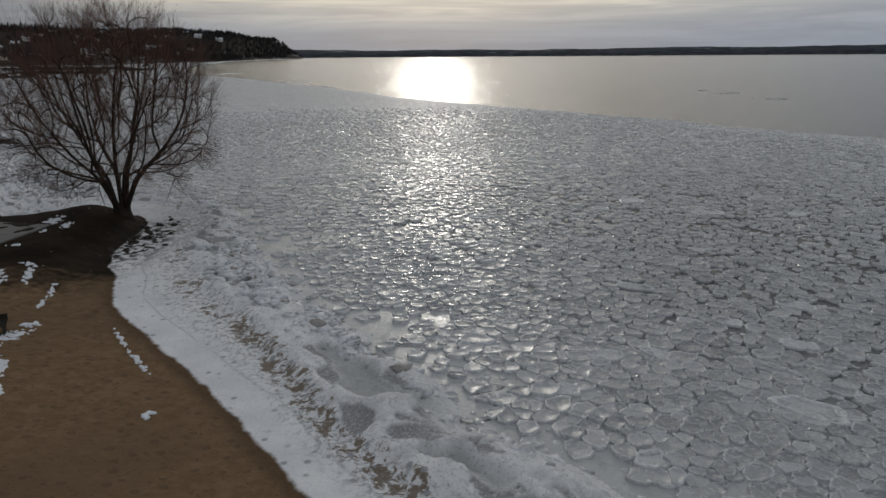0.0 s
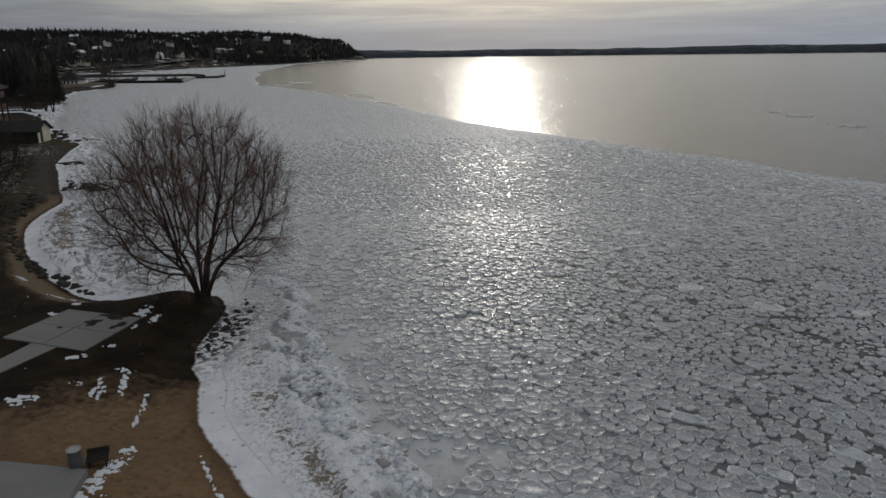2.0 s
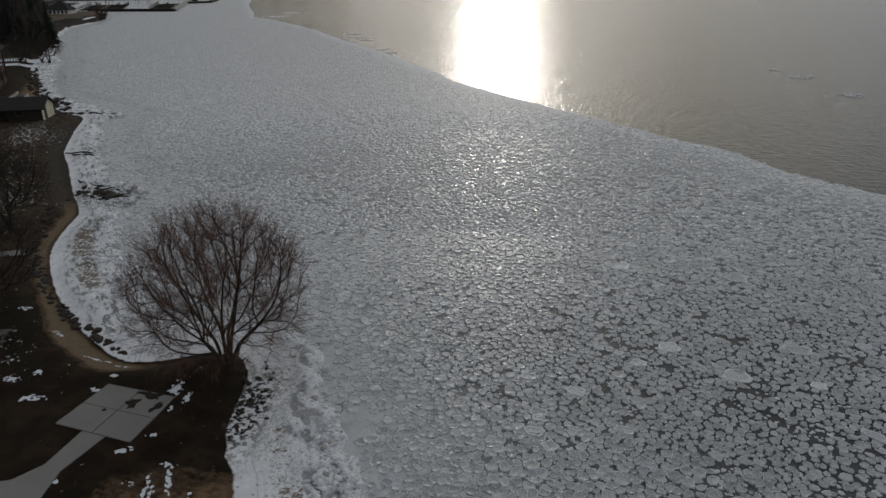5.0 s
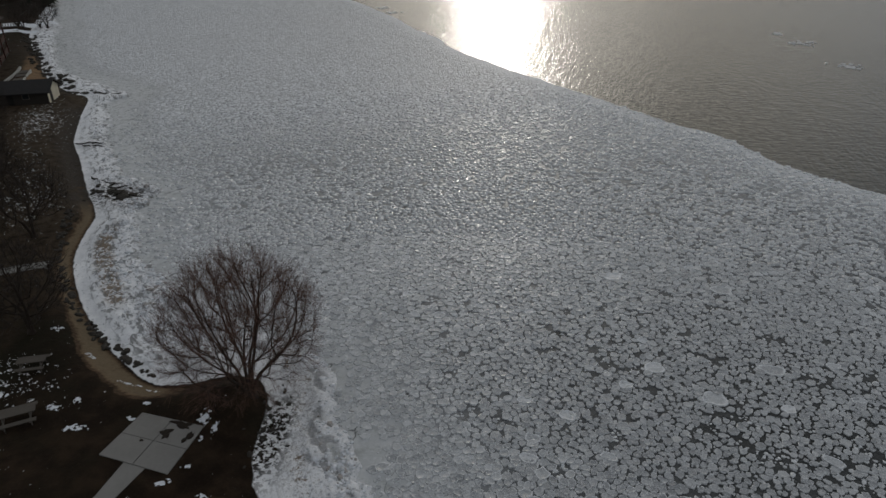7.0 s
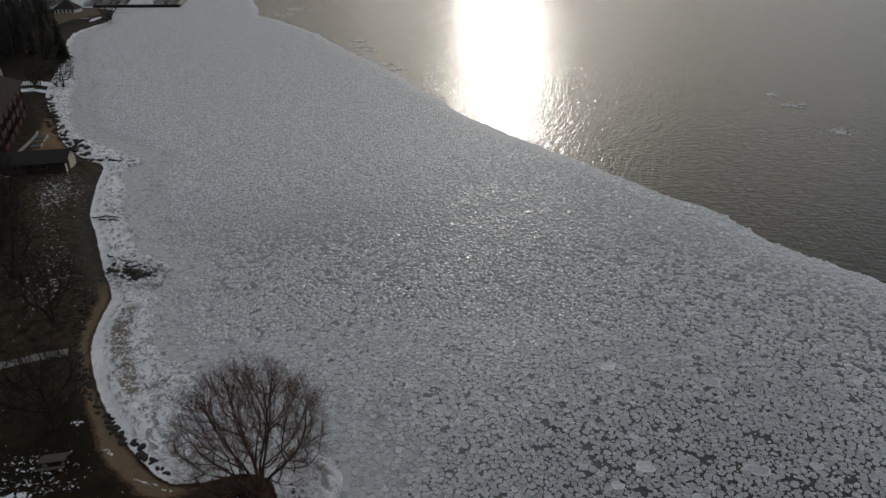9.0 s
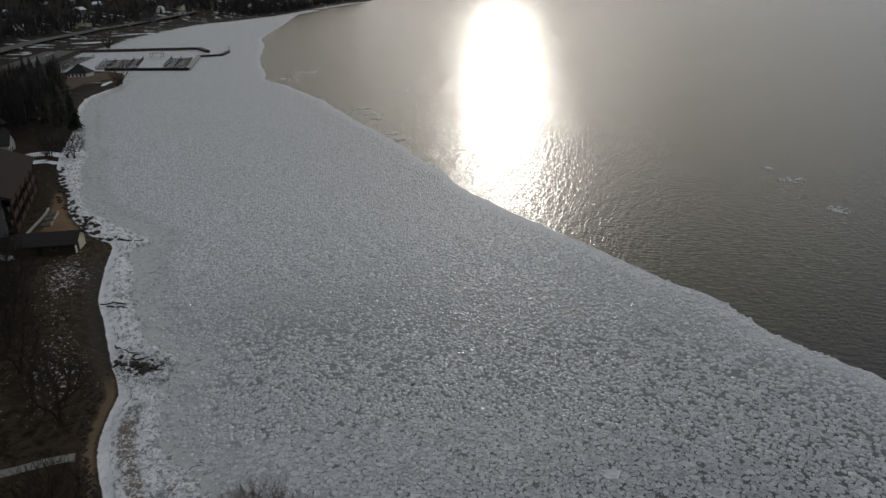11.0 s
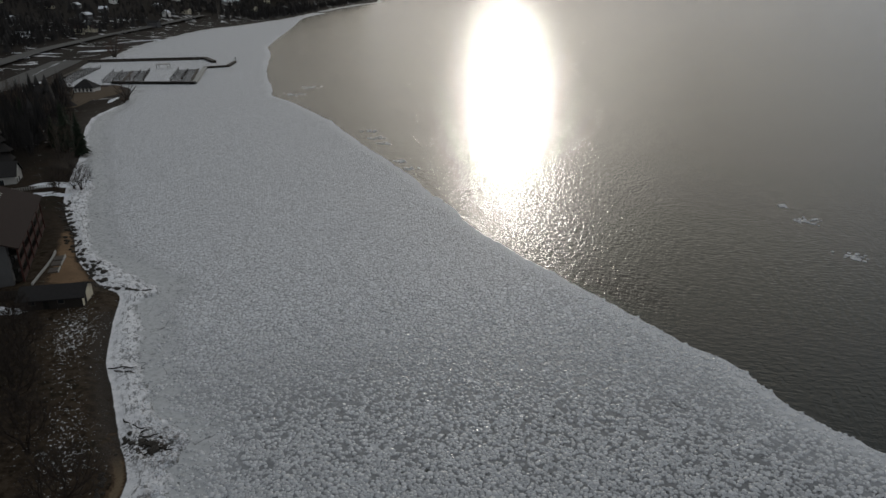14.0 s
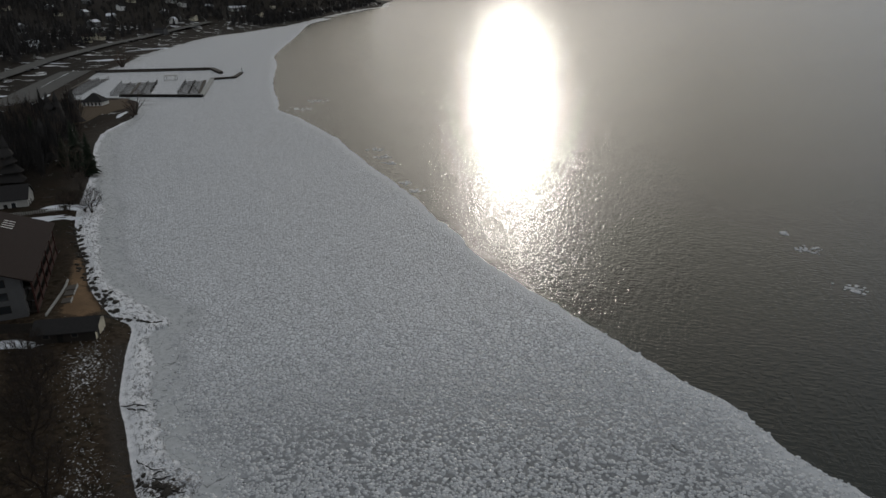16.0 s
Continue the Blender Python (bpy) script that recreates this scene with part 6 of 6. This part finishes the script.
# three-storey lodge with balconies facing the lake
def lodge():
    t = math.degrees(math.atan2(24.0, -19.0))
    h = thing("lodge", "three-storey lodge with brown shingle roof and red-railed balconies", "building", at=pose(-117.5, 96.0, 1.2, 0, 0, t))
    # x runs along the ridge away from the viewer, -y faces the lake
    L, W, H = 34.0, 17.0, 7.6
    core = Shape()
    core.add([(-13.5, -8.0, -1), (20, -8.0, -1), (20, 9, -1), (-13.5, 9, -1), (-13.5, -8.0, H), (20, -8.0, H), (20, 9, H), (-13.5, 9, H)], [(0, 1, 5, 4), (1, 2, 6, 5), (2, 3, 7, 6), (4, 5, 6, 7)])
    core.part("wall", beige_mat, h)
    Shape().add([(-13.5, -8.0, -1), (-13.5, 9, -1), (-13.5, 9, H), (-13.5, 0.5, H + 3.4), (-13.5, -8.0, H)], [(0, 4, 3, 2, 1)]).part("gable_wall", beige_mat, h, "pale grey gable wall")
    top = Shape()
    for y0, z0 in ((-10.2, H - 1.0), (11.2, H - 1.0)):
        v = [(-14.8, y0, z0), (21.2, y0, z0), (21.2, 0.5, H + 3.5), (-14.8, 0.5, H + 3.5)]
        v += [(x, y, z + 0.25) for x, y, z in v]
        top.add(v, [(0, 1, 2, 3), (7, 6, 5, 4), (0, 4, 5, 1), (1, 5, 6, 2), (3, 2, 6, 7), (0, 3, 7, 4)])
    top.part("roof", brown_roof_mat, h)
    slope = 4.5 / 10.7
    for k in range(4):
        x = 11.0 + k * 1.5
        Shape().add([(x, -4.0, H + 3.75 - slope * 4.5 + 0.06), (x + 0.4, -4.0, H + 3.75 - slope * 4.5 + 0.06), (x + 0.4, -2.0, H + 3.75 - slope * 2.5 + 0.06), (x, -2.0, H + 3.75 - slope * 2.5 + 0.06)], [(0, 1, 2, 3)]).part("skylight", white_mat, h, "pale roof light")
    for floor in range(3):
        z = 0.1 + floor * 2.5
        for b in range(5):
            x0 = -12.5 + b * 6.5
            bal = Shape().box(x0, -9.6, z - 0.2, x0 + 5.2, -8.0, z).part("balcony", timber_mat, h, "deep timber balcony")
            rail = Shape()
            rail.box(x0, -9.62, z + 0.95, x0 + 5.2, -9.52, z + 1.05)
            rail.box(x0, -9.6, z + 0.10, x0 + 5.2, -9.56, z + 0.90)
            rail.part("railing", red_mat, bal, "dark red boarded railing")
            Shape().box(x0 + 0.8, -8.05, z, x0 + 4.2, -7.97, z + 2.2).part("pane", glass_mat, h)
        for b in range(6):
            x0 = -12.9 + b * 6.5
            Shape().box(x0 - 0.15, -9.7, z - 0.2, x0 + 0.15, -9.4, z + (2.3 if floor < 2 else 1.5)).part("post", red_mat, h, "balcony post")
        for y0 in (-5.5, 1.0, 5.0):
            win = Shape().box(-13.56, y0 - 0.1, z + 0.8, -13.5, y0 + 1.9, z + 2.3).part("window", timber_mat, h)
            Shape().box(-13.6, y0, z + 0.9, -13.55, y0 + 1.8, z + 2.2).part("pane", glass_mat, win)


lodge()

# stepped stone terrace above the resort beach
terrace = thing("terrace_wall", "pale stone terrace walls and steps above the small beach", "wall", at=pose(-103.5, 100.6, land_height(-103.5, 100.6)))
for x, y in ((-101.2, 97.6), (-103.3, 100.6), (-105.0, 103.0)):
    m = pose(x + 103.5, y - 100.6, 0.0, 0, 0, 125)
    Shape().box(-1.15, -0.85, -0.6, 1.15, 0.85, 0.22, m).part("stone_slab", planks_mat, terrace)
    Shape().box(-1.3, -1.0, -0.6, 1.3, -0.85, 0.34, m).part("slab_kerb", pale_concrete_mat, terrace, "snow-dusted pale kerb")
bend = [(-99.8, 91.2), (-100.9, 93.2), (-102.9, 96.8), (-104.6, 99.9), (-106.6, 103.2), (-108.6, 105.9)]
for (x0, y0), (x1, y1) in zip(bend[:-1], bend[1:]):
    m = pose(x0 + 103.5, y0 - 100.6, 0.0, 0, 0, math.degrees(math.atan2(y1 - y0, x1 - x0)))
    Shape().box(0, -0.14, -0.7, math.hypot(x1 - x0, y1 - y0), 0.14, 0.4, m).part("wall_cap", pale_concrete_mat, terrace, "pale retaining wall")

gable_house("house", "white clapboard house with grey roof behind the lodge", pose(-167, 147, land_height(-166, 148) - 1.0, 0, 0, 35), 11, 8, 3.4, 3.0, pale_concrete_mat, shingle_mat,
            windows=((0, -3, 1.0, 1.2, 1.4), (0, 2, 1.0, 1.2, 1.4), (3, 0, 1.0, 1.4, 1.4), (3, -2.5, 1.0, 1.0, 1.4)), doors=((0, 0, 0.0, 1.0, 2.1),))
rail_fence = thing("fence", "pale grey picket fence along the snowy yard", "fence", at=pose(-159.5, 137.4, land_height(-155, 140)))
for k in range(30):
    f = k / 29
    x, y = 12.2 * f, 9.2 * f ** 1.4
    Shape().box(x - 0.16, y - 0.03, -0.5, x + 0.16, y + 0.03, 0.95).part("board", pale_concrete_mat, rail_fence)
yard = blob(-149, 150, 7.0, 3.0, 45, None, 0.1, 95, 34, 0.3).part("snow_patch", snow_mat, smooth=True)
tagged(yard, "broad white snow field in the shaded yard", "snow", "snow patches")
yard = blob(-146, 138.5, 7.5, 3.0, 40, None, 0.1, 96, 34, 0.3).part("snow_patch", snow_mat, smooth=True)
tagged(yard, "broad white snow field in the shaded yard", "snow", "snow patches")

# ---- marina ----
def pier(name, label, points, width, top, mat, deck):
    p = thing(name, label, "pier")
    for (x0, y0), (x1, y1) in zip(points[:-1], points[1:]):
        ln, a = math.hypot(x1 - x0, y1 - y0), math.degrees(math.atan2(y1 - y0, x1 - x0))
        m = pose(x0, y0, 0, 0, 0, a)
        Shape().box(0, -width / 2, -0.8, ln + width / 2, width / 2, top, m).part("pier_wall", mat, p)
        Shape().box(0, -width / 2 - 0.1, top, ln + width / 2, width / 2 + 0.1, top + 0.15, m).part("pier_deck", deck, p, "plank deck dusted with snow")
    return p


pier("breakwater", "long dark sheet-pile breakwater on the south side of the marina", [(-290, 340), (-240.6, 346.2)], 2.2, 1.3, black_mat, timber_mat)
pier("breakwater", "pale concrete breakwater arm closing the marina basin", [(-240.6, 347.5), (-281, 419)], 2.4, 1.1, pale_concrete_mat, pale_concrete_mat)
pier("breakwater", "dark outer breakwater spur pointing into the lake", [(-282.4, 418.8), (-270.4, 429.7), (-280.5, 455)], 2.2, 1.2, timber_mat, planks_mat)
pier("breakwater", "long grey timber pier on the north side of the marina", [(-402, 449), (-319.6, 477.3), (-297, 454)], 3.0, 1.6, timber_mat, planks_mat)
north = pier("jetty", "grey timber walkway on dark piles along the marina", [(-396, 447), (-322, 472.6)], 1.2, 0.9, planks_mat, planks_mat)
for k in range(14):
    f = k / 13
    Shape().tube([(-396 + 74 * f, 446 + 25.6 * f, -0.6), (-396 + 74 * f, 446 + 25.6 * f, 2.6)], [0.3, 0.3], 6).part("mooring_post", timber_mat, north)
beacon = thing("beacon", "small dark harbour light post at the breakwater end", "beacon", at=pose(-281, 457, 0))
Shape().tube([(0, 0, -0.5), (0, 0, 3.2)], [0.22, 0.18], 10).part("post", steel_mat, beacon)
Shape().tube([(0, 0, 3.2), (0, 0, 3.8), (0, 0, 4.0)], [0.45, 0.45, 0.1], 10).part("lantern", steel_mat, beacon)
rng = random.Random(3)


def dock(x, y, turn, length, fingers, reach, both=False, hand=1):
    d = thing("dock", "grey finger dock with mooring posts frozen in the marina", "dock", "marina docks", pose(x, y, 0, 0, 0, turn))
    Shape().box(0, -0.9, 0.35, length, 0.9, 0.6).part("walkway", planks_mat, d)
    for k in range(fingers):
        for sgn in ((-1, 1) if both else (hand,)):
            u = (k + 0.5) * length / fingers
            a, b = sorted((sgn * 0.9, sgn * reach))
            Shape().box(u - 0.35, a, 0.3, u + 0.35, b, 0.55).part("finger", timber_mat, d)
            Shape().tube([(u + 0.7, sgn * reach, -0.6), (u + 0.7, sgn * reach, 2.3)], [0.2, 0.2], 6).part("mooring_post", timber_mat, d)
            Shape().tube([(u + 0.7, sgn * reach * 0.5, -0.6), (u + 0.7, sgn * reach * 0.5, 1.9)], [0.18, 0.18], 6).part("mooring_post", timber_mat, d)


dock(-329, 333, 119.5, 84, 15, 13, False, -1)
dock(-287, 345, 123.5, 62, 11, 11, True)
dock(-249, 357, 121.0, 66, 12, 12, False, 1)
roofed = thing("boat_shelter", "small flat-roofed boat shelter at a marina dock", "shelter", at=pose(-310, 414, 0, 0, 0, 20))
Shape().box(-4, -3, 3.0, 4, 3, 3.3).part("roof", pale_concrete_mat, roofed)
for sx in (-3.6, 3.6):
    for sy in (-2.6, 2.6):
        Shape().tube([(sx, sy, -0.5), (sx, sy, 3.0)], [0.15, 0.15], 6).part("post", timber_mat, roofed)

hip = thing("pavilion", "harbour pavilion with dark hipped roof and white base wall", "pavilion", at=pose(-276, 305, 1.0, 0, 0, 15) @ Matrix.Diagonal((0.66, 0.7, 0.85, 1)))
Shape().box(-8.0, -5.5, -1, 8.0, 5.5, 2.7).part("wall", white_mat, hip)
Shape().add([(-9, -6.5, 2.5), (9, -6.5, 2.5), (9, 6.5, 2.5), (-9, 6.5, 2.5), (-1.0, 0, 7.6), (1.0, 0, 7.6)], [(0, 1, 5, 4), (2, 3, 4, 5), (1, 2, 5), (3, 0, 4), (3, 2, 1, 0)]).part("roof", shingle_mat, hip)
for k in range(5):
    Shape().box(-6.8 + k * 3.0, -5.56, 0.6, -5.3 + k * 3.0, -5.5, 2.2).part("pane", glass_mat, hip)
lawn = blob(-267, 295, 38, 13, 118, None, 0.4, 93, 44, 0.3).part("dry_lawn", orange_mat)
tagged(lawn, "tan dry grass bank beside the harbour pavilion", "grass", kind="stuff")


def ribbon(name, label, points, width, mat, lift=0.12):
    line = resample(points, 4.0)
    way = np.gradient(line, axis=0)
    way /= np.hypot(*way.T)[:, None]
    side = np.stack([-way[:, 1], way[:, 0]], 1) * width / 2
    v, f = [], []
    for (x, y), (u, w) in zip(line, side):
        z = max(land_height(x + u, y + w), land_height(x - u, y - w), land_height(x, y)) + lift
        v += [(x - u, y - w, z), (x + u, y + w, z)]
    f = [(2 * i, 2 * i + 1, 2 * i + 3, 2 * i + 2) for i in range(len(line) - 1)]
    return tagged(Shape().add(v, f).part(name, mat), label, "road", kind="structure")


ribbon("road", "grey asphalt lakeside road behind the marina", [(-350, 255), (-395, 328), (-433, 392), (-473, 461), (-518, 545), (-577, 676), (-640, 850), (-678, 1015)], 15, asphalt_mat, 0.4)
ribbon("road_lot", "grey asphalt marina car park", [(-324, 298), (-352, 338), (-385, 392), (-418, 446)], 22, asphalt_mat, 0.3)
for k, (x, y, rx, ry, turn) in enumerate(((-390, 397, 64, 1.6, 123.2), (-464, 528, 14, 4, 60), (-360, 320, 10, 2, 50), (-480, 480, 16, 2.5, 45), (-271, 341, 14, 2.0, 4), (-458, 529, 12, 5, 60), (-241, 282, 9, 1.2, 115), (-325, 318, 22, 1.3, 122), (-500, 650, 30, 3, 72))):
    ob = blob(x, y, rx, ry, turn, None, 0.35, 110 + k, 40, 0.3).part("snow_patch", snow_mat, smooth=True)
    tagged(ob, "long ploughed bank of old snow beside asphalt", "snow", "snow patches")


def car(x, y, turn, paint, label):
    c = thing("car", label, "car", "parked cars", pose(x, y, land_height(x, y) + 0.2, 0, 0, turn))
    prof = [(-2.2, 0.35), (-2.2, 0.85), (-1.3, 0.95), (-0.7, 1.45), (0.9, 1.45), (1.6, 0.95), (2.2, 0.8), (2.2, 0.35)]
    n = len(prof)
    v = [(px, -0.85, pz) for px, pz in prof] + [(px, 0.85, pz) for px, pz in prof]
    Shape().add(v, [tuple(range(n)), tuple(range(2 * n - 1, n - 1, -1))] + [(i, n + i, n + (i + 1) % n, (i + 1) % n) for i in range(n)]).part("body", paint, c)
    for wx in (-1.4, 1.4):
        for wy in (-0.85, 0.85):
            Shape().tube([(wx, wy - 0.1, 0.32), (wx, wy + 0.1, 0.32)], [0.32, 0.32], 12).part("wheel", rubber_mat, c)
    for wy in (-0.86, 0.86):
        Shape().box(-0.8, wy - 0.01, 0.98, 0.95, wy + 0.01, 1.36).part("window", glass_mat, c)


car(-405, 372, 60, car_white_mat, "white saloon car on the lakeside road")
car(-456, 446, 62, car_white_mat, "white saloon car on the lakeside road")
car(-448, 430, 62, car_dark_mat, "dark saloon car on the lakeside road")

# town houses up the slope
rng = random.Random(41)
town = []
for k in range(90):
    for _ in range(50):
        y = 430 + 1320 * rng.random() ** 1.35
        edge = float(np.interp(y, [430, 602, 796, 1192, 1564, 1800], [-480, -540, -600, -660, -770, -830]))
        x = edge - 25 - 330 * rng.random()
        if all(math.hypot(x - a, y - b) > 26 for a, b in town):
            break
    town.append((x, y))
    wall, roof = rng.choice([(white_mat, shingle_mat), (beige_mat, snow_mat), (cream_mat, brown_roof_mat), (white_mat, snow_mat), (beige_mat, shingle_mat)])
    length, width, wall_h = rng.uniform(10, 17), rng.uniform(8, 11), rng.choice([3.2, 5.6])
    wins = [(s, u, 1.0 + f * 2.6, 1.3, 1.3) for s in (0, 3) for u in ((-3, 3) if s == 0 else (-2, 2)) for f in range(1 if wall_h < 4 else 2)]
    gable_house("house", "%s house with a %s gable roof among bare trees" % ({white_mat: "white", beige_mat: "grey-beige", cream_mat: "cream"}[wall], {shingle_mat: "dark", brown_roof_mat: "brown", snow_mat: "snowy"}[roof]),
                pose(x, y, land_height(x, y) + 0.3, 0, 0, rng.uniform(0, 180)), length, width, wall_h, rng.uniform(2.4, 3.6), wall, roof, windows=wins, group="town houses")

# ---- nearest ice plates, one by one ----
v, marks, tris = plate_arrays(good_site[:300], 13, 7)
for k, site in enumerate(good_site[:300]):
    origin = np.array([plate_x[site], plate_y[site], 0.0])
    ob = new("ice_floe", array_mesh("ice_floe", v[k] - origin, tris, floe_mat, dict(rim=marks[k], thin=np.full(len(v[k]), plate_darkening(plate_x[site:site + 1], plate_y[site:site + 1])[0]))))
    ob.parent = ice
    ob.location = tuple(origin)
